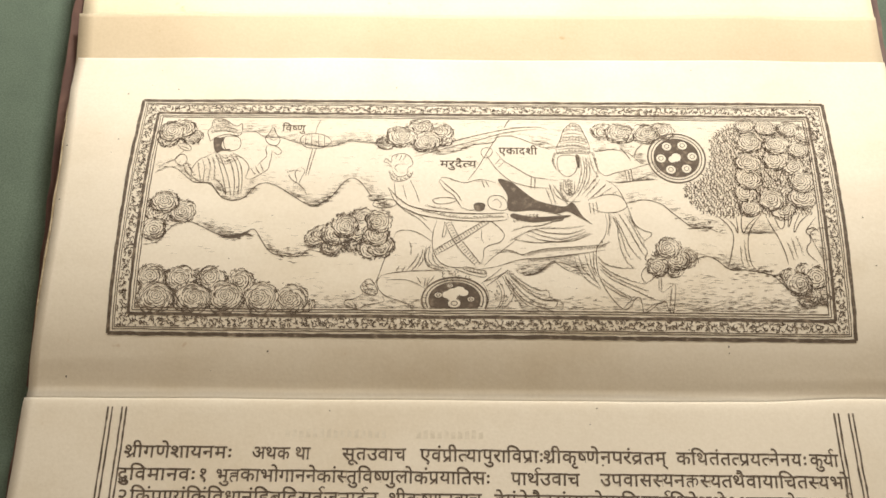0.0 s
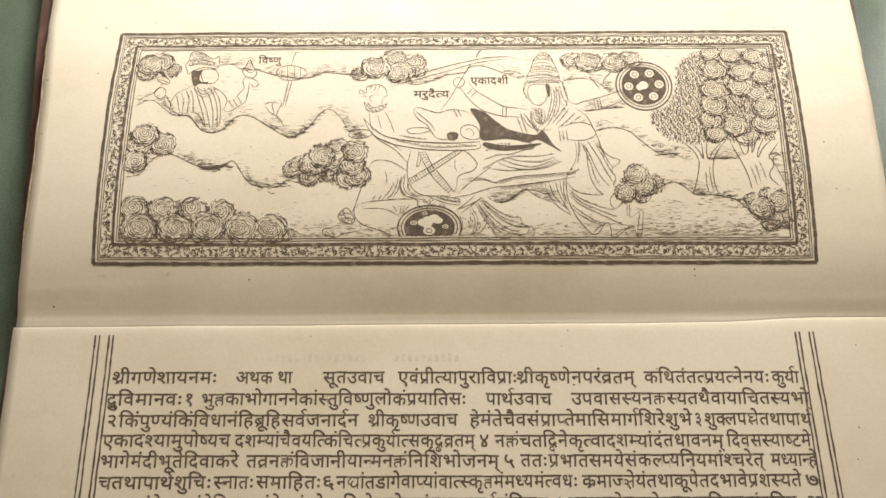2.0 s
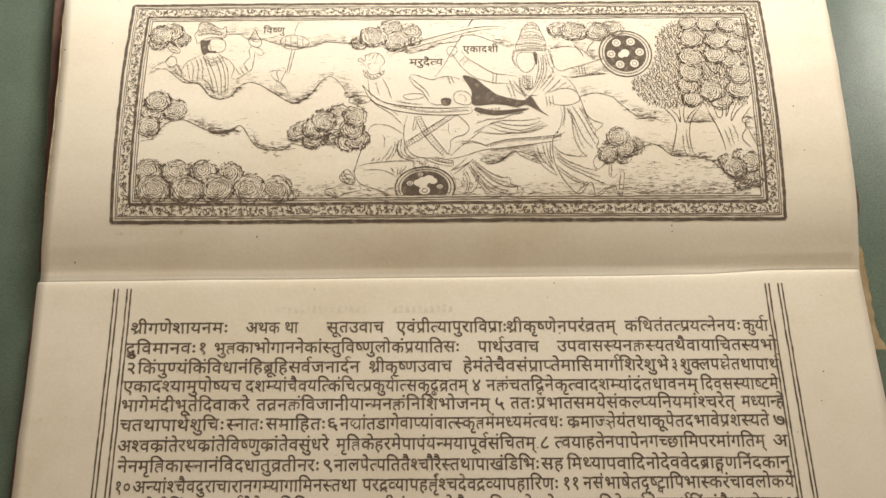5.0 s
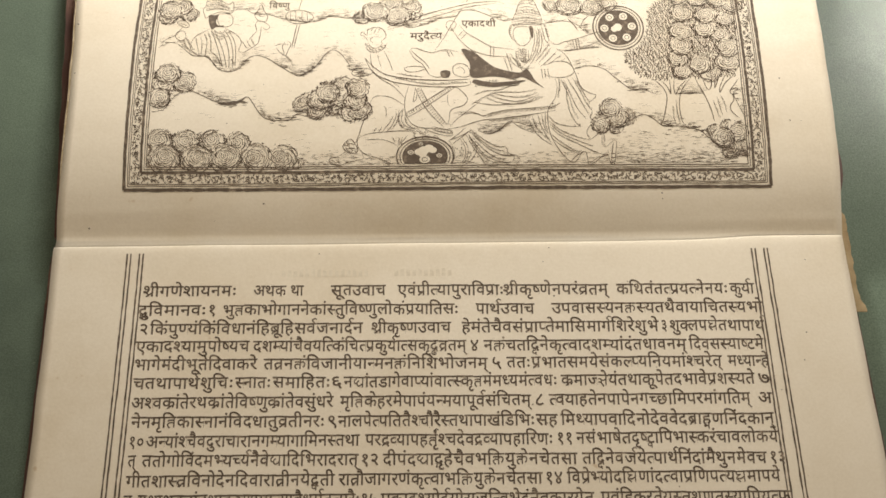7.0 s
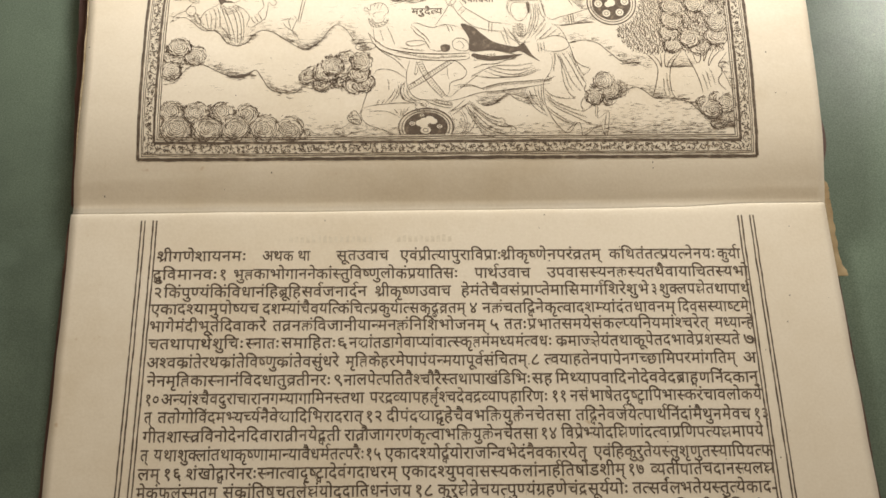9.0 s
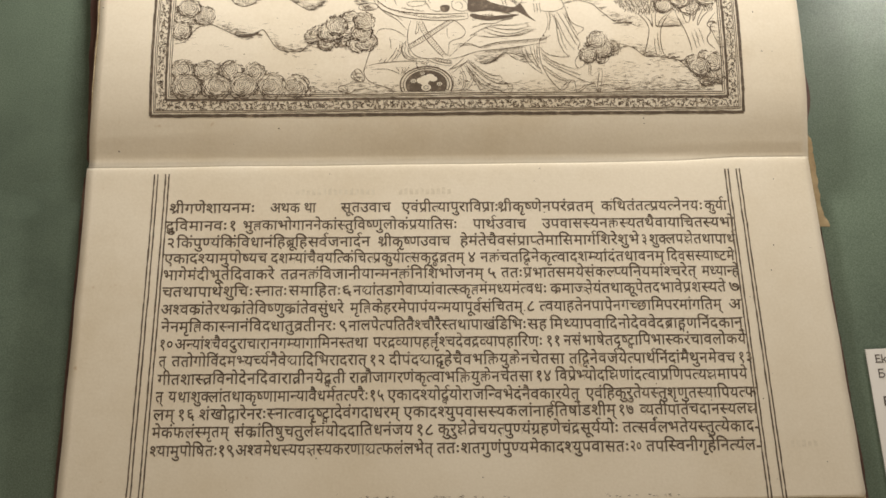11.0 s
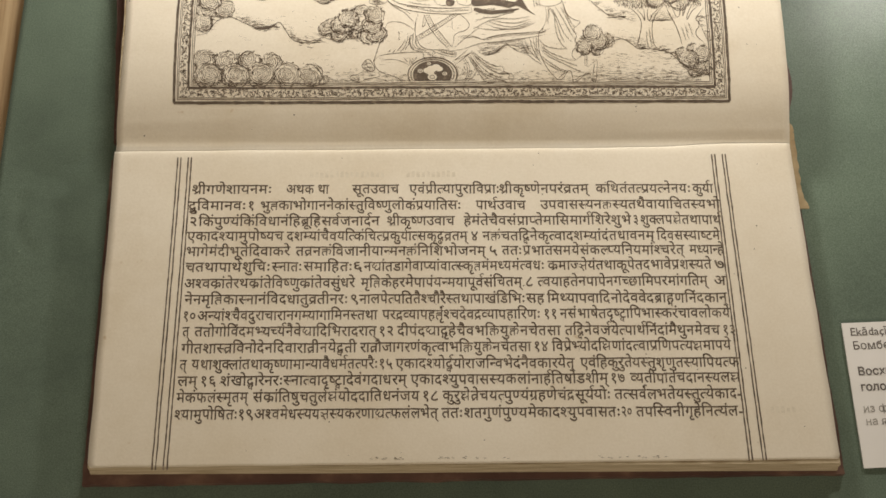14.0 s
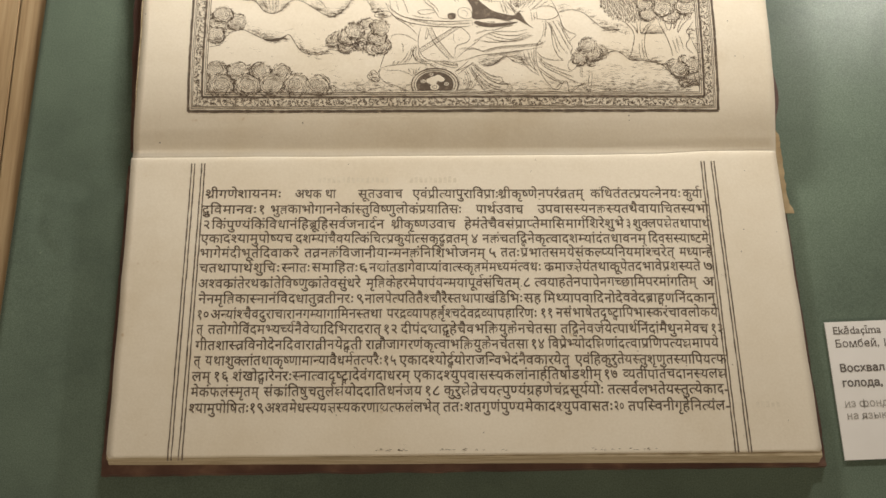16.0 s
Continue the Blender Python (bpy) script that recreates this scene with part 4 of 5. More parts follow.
stroke("robe_fold", 0.28, [(-79.9, 78.1), (-78.0, 74.8)])
stroke("robe_fold", 0.28, [(-78.2, 78.6), (-76.6, 75.3)])
stroke("robe_fold", 0.28, [(-76.6, 79.7), (-75.2, 76.3)])
stroke("robe_fold", 0.28, [(-91.6, 73.0), (-89.3, 70.6), (-87.8, 66.9)])
stroke("robe_line", 0.35, [(-81.2, 73.5), (-79.1, 73.0), (-75.9, 75.3), (-73.6, 77.6), (-73.4, 81.2)])
stroke("plain_limb_line", 0.35, [(-77.4, 78.9), (-75.9, 81.3), (-74.6, 83.4), (-75.2, 86.5), (-74.3, 88.7)])
stroke("plain_limb_line", 0.35, [(-73.4, 78.1), (-73.0, 82.0), (-72.9, 86.0)])
stroke("flower_line", 0.35, True, [(-106.2, 88.0), (-103.8, 88.8), (-101.5, 86.9), (-101.8, 85.3), (-104.3, 85.9)])
stroke("flower_line", 0.3, [(-105.6, 87.5), (-103.6, 86.9), (-101.8, 85.8)])
stroke("flower_line", 0.35, [(-103.5, 85.9), (-105.0, 83.5), (-106.4, 81.3), (-109.2, 79.8), (-111.5, 77.6)])
stroke("flower_line", 0.35, True, [(-106.4, 81.3), (-105.4, 83.2), (-103.3, 83.5), (-102.2, 81.3), (-103.1, 78.9), (-105.2, 79.2)])
stroke("bead_line", 0.4, [(-102.8, 78.7), (-101.6, 76.1), (-99.9, 74.0)])
stroke("bead_line", 0.4, [(-101.7, 79.7), (-100.2, 77.1), (-98.7, 74.8)])
# the picture's conch shell: closed outline with smaller lines
stroke("conch_outline", 0.4, True, [(-73.6, 97.0), (-74.5, 94.2), (-75.8, 91.4), (-74.3, 88.7), (-71.7, 88.1), (-70.6, 90.6), (-72.3, 93.9)])
stroke("conch_outline", 0.3, [(-74.9, 92.0), (-73.0, 90.6), (-71.1, 91.7)])
stroke("conch_outline", 0.3, [(-73.0, 88.1), (-70.8, 87.1), (-69.5, 85.2), (-70.8, 83.9), (-72.6, 85.5)])
stroke("conch_outline", 0.3, [(-74.7, 96.8), (-73.5, 97.9), (-72.3, 96.7)])
stroke("plain_limb_line", 0.35, [(-63.2, 78.0), (-64.1, 75.5), (-63.3, 72.5), (-64.5, 71.0)])
stroke("plain_limb_line", 0.35, [(-62.2, 78.6), (-60.8, 76.7), (-61.7, 74.0), (-62.4, 71.0), (-60.7, 69.3), (-59.5, 66.6)])
stroke("plain_limb_line", 0.3, [(-66.4, 75.5), (-65.0, 73.0), (-60.7, 70.0)])
stroke("plain_limb_line", 0.3, [(-67.2, 76.0), (-64.2, 77.0), (-61.7, 76.5)])
stroke("plain_limb_line", 0.35, [(-30.7, 78.3), (-32.0, 80.4), (-33.6, 80.9), (-32.9, 82.5), (-31.1, 80.9), (-30.8, 83.5), (-28.7, 84.6), (-26.2, 84.6), (-24.3, 82.9), (-23.6, 80.0), (-25.2, 78.2), (-25.4, 75.6)])
stroke("ring_line", 0.35, [(-31.7, 77.0), (-30.8, 73.9), (-28.7, 72.6), (-26.0, 73.1), (-24.1, 74.8), (-23.3, 77.1)])
stroke("ring_line", 0.35, [(-30.6, 77.2), (-28.7, 74.6), (-26.0, 75.1), (-24.8, 77.2)])
stroke("bead_line", 0.28, [(-31.2, 76.5), (-28.7, 73.6), (-26.0, 74.1), (-23.9, 76.1)])
stroke("plain_limb_line", 0.28, [(-29.7, 82.5), (-28.9, 84.3)])
stroke("plain_limb_line", 0.28, [(-28.4, 81.7), (-27.4, 84.3)])
stroke("plain_limb_line", 0.28, [(-27.0, 81.9), (-26.0, 84.3)])
stroke("plain_limb_line", 0.28, [(-28.2, 80.3), (-29.8, 78.8), (-28.7, 76.7)])
stroke("plain_limb_line", 0.35, [(-29.7, 72.6), (-29.2, 67.7), (-28.3, 64.8)])
stroke("plain_limb_line", 0.35, [(-24.3, 73.1), (-22.4, 68.9), (-20.7, 63.7)])
stroke("plain_limb_line", 0.25, [(-26.8, 71.4), (-25.9, 67.7), (-25.2, 65.2)])
stroke("plain_limb_line", 0.35, True, [(-36.7, 63.0), (-35.3, 64.9), (-31.6, 65.3), (-28.5, 64.1), (-29.5, 62.4), (-33.2, 61.5), (-35.7, 62.0)])
stroke("plain_limb_line", 0.35, [(-28.5, 63.3), (-25.4, 60.4), (-21.2, 57.6), (-18.8, 55.2), (-16.1, 52.0)])
stroke("plain_limb_line", 0.3, [(-25.8, 61.6), (-21.3, 59.2), (-18.2, 56.6)])
stroke("plain_limb_line", 0.35, [(-29.3, 50.1), (-28.3, 52.2), (-25.7, 53.0), (-21.2, 52.1), (-16.3, 48.8)])
stroke("plain_snout_outline", 0.4, [(-14.3, 72.5), (-13.5, 74.2), (-11.5, 74.2), (-8.5, 72.9), (-5.2, 72.1), (-1.7, 73.3), (1.4, 73.3), (5.1, 72.2)])
stroke("plain_snout_outline", 0.4, [(-14.3, 72.5), (-12.1, 69.2), (-9.4, 67.0), (-7.7, 64.0), (-6.5, 61.8)])
stroke("plain_snout_outline", 0.4, [(-13.7, 73.2), (-11.0, 70.4), (-8.1, 67.4), (-6.5, 64.5)])
stroke("plain_snout_outline", 0.35, [(-6.5, 61.8), (-3.8, 60.8), (-1.1, 61.3), (1.3, 62.5)])
stroke("plain_ear_outline", 0.35, True, [(2.6, 65.4), (4.3, 66.8), (7.1, 66.5), (8.8, 64.3), (8.9, 61.4), (6.7, 60.7), (3.8, 61.5), (2.6, 62.9)])
stroke("plain_ear_outline", 0.28, [(3.8, 64.4), (5.5, 65.3), (7.1, 63.4), (6.3, 61.7)])
stroke("plain_ear_outline", 0.3, True, [(-16.4, 64.9), (-13.9, 65.8), (-10.2, 65.8), (-8.1, 64.8), (-11.0, 63.6), (-14.7, 63.4)])
stroke("robe_fold", 0.28, [(-19.2, 62.7), (-14.7, 61.7), (-9.4, 60.9)])
stroke("sash_line", 0.3, [(0.2, 73.3), (1.4, 69.8)])
stroke("sash_line", 0.3, [(1.4, 73.3), (2.8, 70.3)])
stroke("plain_body_outline", 0.38, [(-14.7, 56.8), (-15.9, 52.2), (-16.1, 47.7), (-15.4, 44.3), (-13.4, 41.1), (-10.0, 39.5), (-4.9, 39.2), (-0.9, 39.2)])
stroke("plain_body_outline", 0.38, [(-0.8, 55.9), (2.9, 56.5), (5.4, 54.9), (7.4, 52.6), (8.0, 50.8), (6.5, 48.5), (2.8, 47.2), (1.2, 45.7), (1.0, 43.0), (0.2, 40.7)])
stroke("plain_body_outline", 0.3, [(-12.0, 56.3), (-12.6, 52.2), (-12.8, 50.3), (-11.8, 51.2), (-11.4, 54.4)])
stroke("plain_body_outline", 0.28, [(0.4, 53.1), (0.4, 49.9), (1.2, 48.1)])
stroke("sash_line", 0.35, [(-12.2, 56.3), (-10.0, 51.0), (-6.5, 45.3), (-1.3, 39.6)])
stroke("sash_line", 0.35, [(-10.0, 56.3), (-7.5, 51.0), (-3.9, 45.9), (-0.0, 40.7)])
stroke("sash_line", 0.35, [(-15.0, 43.7), (-10.0, 46.7), (-2.8, 51.8), (3.5, 56.5)])
stroke("sash_line", 0.35, [(-15.6, 45.4), (-11.0, 48.5), (-3.8, 53.4), (1.5, 56.8)])
stroke("ladder_line", 0.25, [(-11.2, 56.3), (-8.7, 51.0), (-5.3, 45.7), (-0.7, 40.3)])
stroke("ladder_line", 0.25, [(-15.4, 44.6), (-10.6, 47.6), (-3.4, 52.7), (2.5, 56.8)])
stroke("robe_line", 0.35, [(-5.3, 39.9), (-1.9, 38.8), (2.0, 38.1)])
stroke("robe_line", 0.35, [(-5.3, 38.4), (-1.9, 37.5), (1.7, 36.8)])
stroke("bead_line", 0.35, [(-5.3, 39.0), (-1.9, 38.1), (1.8, 37.5)])
stroke("robe_fold", 0.3, [(-18.1, 47.0), (-18.7, 43.3), (-17.5, 40.0), (-14.0, 38.5), (-9.8, 37.8)])
stroke("robe_fold", 0.3, [(-16.9, 46.6), (-17.3, 42.6), (-15.8, 40.2), (-11.8, 38.5)])
stroke("robe_fold", 0.3, [(-15.9, 45.7), (-15.8, 42.2), (-13.8, 39.8), (-10.2, 38.7)])
stroke("robe_fold", 0.3, [(-16.5, 47.5), (-18.1, 45.2), (-18.3, 42.2), (-16.6, 39.6)])
stroke("plain_limb_line", 0.35, [(-9.0, 39.3), (-6.9, 38.2), (-2.9, 36.7), (1.7, 36.0), (2.0, 38.1)])
stroke("plain_limb_line", 0.35, [(0.3, 33.7), (4.2, 36.6), (7.2, 39.3)])
stroke("plain_limb_line", 0.35, [(2.1, 32.8), (6.2, 35.9), (9.4, 38.5)])
stroke("bead_line", 0.3, [(-10.0, 37.4), (-6.9, 36.1), (-3.3, 35.8)])
stroke("bead_line", 0.3, [(-12.2, 37.4), (-11.8, 35.3), (-9.0, 35.0)])
stroke("plain_limb_line", 0.38, [(-29.3, 50.1), (-31.1, 44.5), (-32.6, 40.2), (-34.0, 35.6), (-35.2, 33.2)])
stroke("robe_fold", 0.3, [(-23.1, 38.0), (-21.1, 40.1), (-19.7, 43.3), (-19.1, 45.7)])
stroke("robe_fold", 0.3, [(-24.7, 38.0), (-22.1, 41.2), (-20.5, 44.2)])
stroke("robe_fold", 0.25, [(-21.1, 38.8), (-19.1, 41.8), (-18.3, 44.8)])
stroke("robe_fold", 0.25, [(-23.8, 48.9), (-23.2, 46.2), (-23.4, 43.6)])
stroke("robe_fold", 0.3, [(-28.0, 38.0), (-26.8, 39.7)])
stroke("robe_fold", 0.3, [(-26.1, 37.8), (-24.9, 39.5)])
stroke("plain_limb_line", 0.38, [(-32.8, 36.4), (-29.2, 37.4), (-23.1, 38.0), (-18.1, 38.3), (-13.0, 38.1)])
stroke("plain_limb_line", 0.38, [(-32.8, 36.4), (-34.2, 34.3), (-33.5, 31.6), (-31.1, 29.3), (-26.1, 27.6), (-20.6, 25.3)])
stroke("plain_limb_line", 0.3, [(-31.2, 34.9), (-25.1, 35.0), (-21.1, 33.7), (-18.2, 31.8)])
stroke("robe_fold", 0.25, [(-18.2, 35.6), (-18.6, 32.6)])
stroke("robe_fold", 0.25, [(-16.8, 36.0), (-18.0, 32.6)])
stroke("robe_fold", 0.25, [(-15.0, 36.6), (-17.4, 33.2)])
stroke("robe_fold", 0.25, [(-21.1, 36.0), (-19.6, 33.7)])
stroke("ring_line", 0.4, True, [(-38.2, 34.5), (-39.6, 32.4), (-38.4, 30.6), (-35.5, 29.5), (-33.9, 30.7), (-35.0, 33.4), (-36.6, 35.2)])
stroke("bead_line", 0.4, [(-37.8, 33.9), (-36.8, 31.8), (-34.7, 30.5)])
stroke("ring_line", 0.3, [(-38.8, 32.4), (-36.8, 33.5), (-34.8, 32.6)])
stroke("ring_line", 0.3, [(-38.4, 31.0), (-36.6, 31.8), (-34.3, 31.2)])
stroke("bead_line", 0.4, [(-38.6, 32.9), (-37.6, 31.0), (-35.9, 30.1)])
stroke("plain_limb_line", 0.38, [(-38.4, 30.4), (-41.2, 28.5), (-44.2, 27.8), (-44.8, 26.5), (-42.1, 25.3), (-39.9, 25.1), (-37.9, 26.1), (-34.1, 26.9), (-31.7, 27.6), (-32.3, 29.3)])
stroke("plain_limb_line", 0.3, [(-43.6, 27.1), (-41.9, 25.7)])
stroke("plain_limb_line", 0.3, [(-42.4, 27.5), (-40.7, 25.7)])
stroke("robe_line", 0.32, [(0.9, 33.9), (2.7, 30.3), (2.7, 27.3), (1.4, 24.1)])
stroke("robe_line", 0.32, [(4.8, 35.1), (6.9, 31.3), (6.7, 27.3), (4.1, 23.9)])
stroke("robe_line", 0.32, [(5.8, 35.3), (7.9, 31.3), (7.5, 27.3), (5.1, 24.1)])
stroke("robe_line", 0.32, [(8.4, 35.7), (10.8, 32.3), (10.9, 29.2), (8.7, 26.2), (5.5, 24.1)])
stroke("robe_line", 0.32, [(1.1, 34.3), (5.2, 35.9), (8.8, 38.0)])
stroke("robe_fold", 0.3, [(8.8, 38.7), (11.2, 36.5), (15.2, 33.5), (19.2, 31.6), (22.2, 31.4), (22.8, 29.6), (22.2, 28.0)])
stroke("robe_fold", 0.3, [(8.4, 37.6), (11.6, 34.6), (16.2, 30.6), (21.2, 28.2), (26.2, 28.1), (27.2, 26.1), (25.3, 23.9)])
stroke("robe_fold", 0.3, [(7.8, 36.8), (10.4, 33.0), (14.3, 28.4), (18.7, 26.2), (23.3, 24.7), (23.5, 23.7)])
stroke("robe_fold", 0.3, [(7.2, 36.4), (9.4, 32.3), (12.3, 28.2), (14.7, 24.8), (19.1, 24.2), (18.3, 26.0)])
stroke("robe_fold", 0.3, [(8.8, 37.8), (12.8, 34.2), (17.2, 31.0), (21.6, 29.6)])
stroke("robe_fold", 0.3, [(9.2, 35.9), (12.8, 31.7), (17.2, 28.0), (22.1, 26.3)])
stroke("robe_fold", 0.3, [(8.2, 35.9), (11.2, 30.9), (15.1, 26.8), (18.1, 25.6)])
stroke("robe_fold", 0.3, [(21.2, 28.2), (22.8, 29.2), (25.4, 27.7), (24.5, 25.5)])
stroke("robe_fold", 0.3, [(9.4, 48.5), (13.5, 51.2), (17.6, 53.2), (21.7, 53.9), (27.8, 53.8), (34.4, 54.7)])
stroke("robe_fold", 0.3, [(10.6, 49.6), (17.5, 48.4), (23.6, 48.6), (30.7, 49.2), (37.6, 52.0)])
stroke("robe_fold", 0.3, [(15.9, 52.8), (21.6, 50.7), (27.7, 49.9), (35.5, 52.6)])
stroke("robe_fold", 0.3, [(14.7, 51.6), (20.6, 49.3), (27.7, 49.0), (36.3, 52.0)])
stroke("robe_fold", 0.3, [(17.6, 53.4), (23.7, 52.0), (29.8, 51.8), (35.0, 53.6)])
stroke("robe_fold", 0.3, [(10.4, 52.6), (15.2, 54.4), (20.1, 54.8), (24.8, 56.6), (27.9, 57.5)])
stroke("robe_line", 0.35, [(2.8, 45.2), (9.3, 45.6), (13.8, 44.0), (17.4, 45.1), (23.5, 46.4), (31.7, 47.0), (41.5, 48.1)])
stroke("fringe_line", 0.3, [(15.0, 43.6), (21.5, 45.5), (33.7, 46.5), (41.9, 47.6)])
stroke("robe_line", 0.38, [(-0.9, 38.6), (5.2, 39.6), (13.3, 42.1), (21.4, 42.9), (31.6, 44.3), (41.8, 46.1)])
stroke("robe_line", 0.3, [(1.2, 39.8), (3.6, 42.4), (7.7, 45.8), (13.5, 50.7)])
stroke("robe_fold", 0.25, [(4.2, 44.5), (10.3, 44.9), (15.0, 43.3)])
stroke("fringe_line", 0.3, [(15.4, 42.0), (21.4, 42.4), (30.6, 43.9)])
stroke("bead_line", 0.5, [(10.5, 58.6), (14.0, 57.1), (17.7, 56.6), (22.8, 57.1)])
stroke("bead_line", 0.5, [(11.5, 56.7), (15.6, 58.5), (19.3, 58.9)])
stroke("bead_line", 0.4, [(-19.2, 60.8), (-6.9, 58.1), (7.5, 58.6)])
stroke("robe_line", 0.35, [(22.9, 59.9), (26.9, 59.1), (27.9, 57.3), (24.8, 56.6), (22.2, 57.5)])
stroke("headdress_line", 0.38, [(26.7, 84.6), (26.2, 87.8), (27.8, 91.7), (28.8, 95.7), (30.4, 98.3), (32.5, 99.7), (34.8, 98.3), (36.1, 94.5), (37.4, 90.5), (37.9, 87.2), (37.4, 84.8)])
stroke("headdress_line", 0.35, [(26.6, 87.0), (32.1, 87.8), (37.7, 87.0)])
stroke("headdress_line", 0.4, [(26.5, 85.1), (32.0, 85.6), (37.6, 85.1)])
stroke("headdress_line", 0.3, [(27.3, 89.8), (32.2, 90.6), (37.2, 89.4)])
stroke("headdress_line", 0.3, [(28.5, 94.0), (32.3, 94.8), (36.1, 93.6)])
stroke("bead_line", 0.35, [(26.7, 85.9), (32.0, 86.7), (37.4, 85.9)])
stroke("bead_line", 0.35, [(27.0, 88.4), (32.1, 89.2), (37.3, 88.0)])
stroke("bead_line", 0.35, [(27.8, 91.1), (32.2, 92.0), (36.8, 90.8)])
stroke("bead_line", 0.35, [(28.2, 92.6), (32.3, 93.4), (36.5, 92.2)])
stroke("bead_line", 0.35, [(29.2, 96.0), (32.4, 96.8), (35.6, 95.7)])
stroke("bead_line", 0.35, [(25.7, 85.1), (25.1, 81.9), (26.1, 78.7)])
stroke("bead_line", 0.35, [(38.5, 86.1), (39.6, 83.5), (40.1, 79.7)])
stroke("bead_line", 0.35, [(30.5, 97.7), (32.5, 98.6), (34.4, 97.7)])
stroke("plain_oval_outline", 0.33, True, [(27.7, 84.3), (32.5, 84.3), (33.5, 81.1), (32.7, 77.4), (30.5, 75.1), (28.1, 75.8), (26.7, 78.5), (26.4, 81.9)])
stroke("robe_fold", 0.28, [(34.4, 84.0), (34.6, 78.4), (33.8, 73.3), (32.2, 68.3), (29.2, 65.1)])
stroke("robe_fold", 0.28, [(36.1, 84.0), (36.5, 78.4), (35.7, 73.3), (33.8, 68.3), (31.2, 64.6)])
stroke("robe_fold", 0.28, [(37.6, 84.3), (38.6, 78.4), (39.9, 75.8), (38.7, 72.5)])
stroke("robe_fold", 0.28, [(38.8, 84.0), (39.9, 79.7), (40.4, 77.1)])
stroke("robe_fold", 0.28, [(35.3, 84.0), (35.7, 78.4), (34.8, 73.3), (33.0, 68.3)])
stroke("robe_fold", 0.28, [(36.9, 84.0), (37.5, 78.4), (37.1, 74.0), (35.1, 69.5)])
stroke("collar_line", 0.33, [(28.4, 73.5), (28.3, 69.6), (29.9, 67.1), (31.8, 68.3), (32.1, 72.8)])
stroke("bead_line", 0.35, [(27.5, 72.5), (27.6, 68.3), (29.2, 65.4)])
stroke("bead_line", 0.25, [(29.2, 73.0), (29.5, 68.1)])
stroke("bead_line", 0.25, [(30.1, 73.3), (30.3, 67.8)])
stroke("bead_line", 0.25, [(31.1, 73.3), (31.1, 68.1)])
stroke("plain_limb_line", 0.35, [(1.5, 85.3), (2.8, 82.6), (5.6, 77.8), (9.7, 73.4), (13.4, 71.6), (18.0, 70.4), (22.1, 70.1), (25.2, 69.6)])
stroke("plain_limb_line", 0.35, [(5.3, 85.8), (7.6, 82.1), (11.1, 79.4), (15.0, 76.4), (18.1, 74.6), (21.4, 74.1), (26.3, 73.3)])
stroke("plain_limb_line", 0.33, True, [(0.9, 87.5), (0.0, 85.4), (1.1, 83.2), (3.0, 83.7), (4.0, 85.9), (3.2, 87.5)])
stroke("sash_line", 0.28, [(17.4, 75.1), (17.1, 69.6)])
stroke("sash_line", 0.28, [(18.7, 74.9), (18.3, 69.4)])
stroke("sash_line", 0.28, [(49.6, 77.8), (50.2, 72.5)])
stroke("sash_line", 0.28, [(50.7, 78.1), (51.2, 72.5)])
stroke("sash_line", 0.28, [(51.7, 78.4), (52.2, 72.7)])
stroke("sash_line", 0.28, [(36.8, 64.1), (37.2, 59.6)])
stroke("sash_line", 0.28, [(38.0, 64.1), (38.4, 59.6)])
stroke("sash_line", 0.28, [(39.2, 64.4), (39.7, 59.8)])
stroke("ring_line", 0.3, [(4.8, 80.2), (6.9, 82.9)])
stroke("ring_line", 0.3, [(5.8, 78.6), (8.2, 81.5)])
stroke("ring_line", 0.3, [(59.7, 81.8), (61.1, 78.6)])
stroke("ring_line", 0.3, [(60.7, 82.3), (62.2, 79.4)])
stroke("plain_limb_line", 0.35, [(40.0, 77.6), (43.0, 75.5), (46.2, 76.8), (50.5, 78.1), (54.7, 79.7), (59.7, 81.8), (62.8, 84.4)])
stroke("plain_limb_line", 0.35, [(43.9, 73.0), (48.1, 72.7), (52.9, 73.7), (57.6, 76.0), (61.9, 78.3), (63.8, 81.3)])
stroke("robe_line", 0.35, [(24.6, 70.1), (25.7, 67.1), (29.2, 64.6), (33.9, 64.6)])
stroke("robe_line", 0.35, [(37.4, 65.6), (42.7, 67.5), (46.8, 67.1), (49.1, 64.6), (49.2, 62.2), (45.4, 60.3), (40.3, 60.5), (37.3, 62.2)])
stroke("robe_line", 0.38, [(42.9, 73.5), (45.3, 71.7), (47.3, 69.0), (49.7, 62.7), (51.6, 56.5), (54.4, 53.8), (57.4, 52.6), (56.3, 50.8), (54.6, 49.5), (54.7, 47.6)])
stroke("robe_fold", 0.26, [(42.9, 72.0), (39.6, 68.3), (36.4, 65.1)])
stroke("robe_fold", 0.26, [(44.9, 70.7), (41.7, 68.0), (39.5, 66.1)])
stroke("robe_fold", 0.26, [(40.9, 74.0), (38.2, 70.0), (35.6, 66.6)])
stroke("robe_fold", 0.26, [(46.5, 69.0), (44.3, 67.5)])
stroke("robe_fold", 0.26, [(39.2, 74.5), (37.0, 70.8), (34.4, 67.1)])
stroke("robe_fold", 0.26, [(23.2, 72.1), (24.5, 67.1), (25.6, 62.2)])
stroke("robe_fold", 0.26, [(22.1, 70.1), (23.4, 65.9), (24.4, 62.7)])
stroke("robe_fold", 0.26, [(24.6, 71.6), (27.2, 67.1), (30.1, 62.2)])
stroke("robe_fold", 0.26, [(43.2, 59.8), (43.4, 56.3), (42.6, 51.5)])
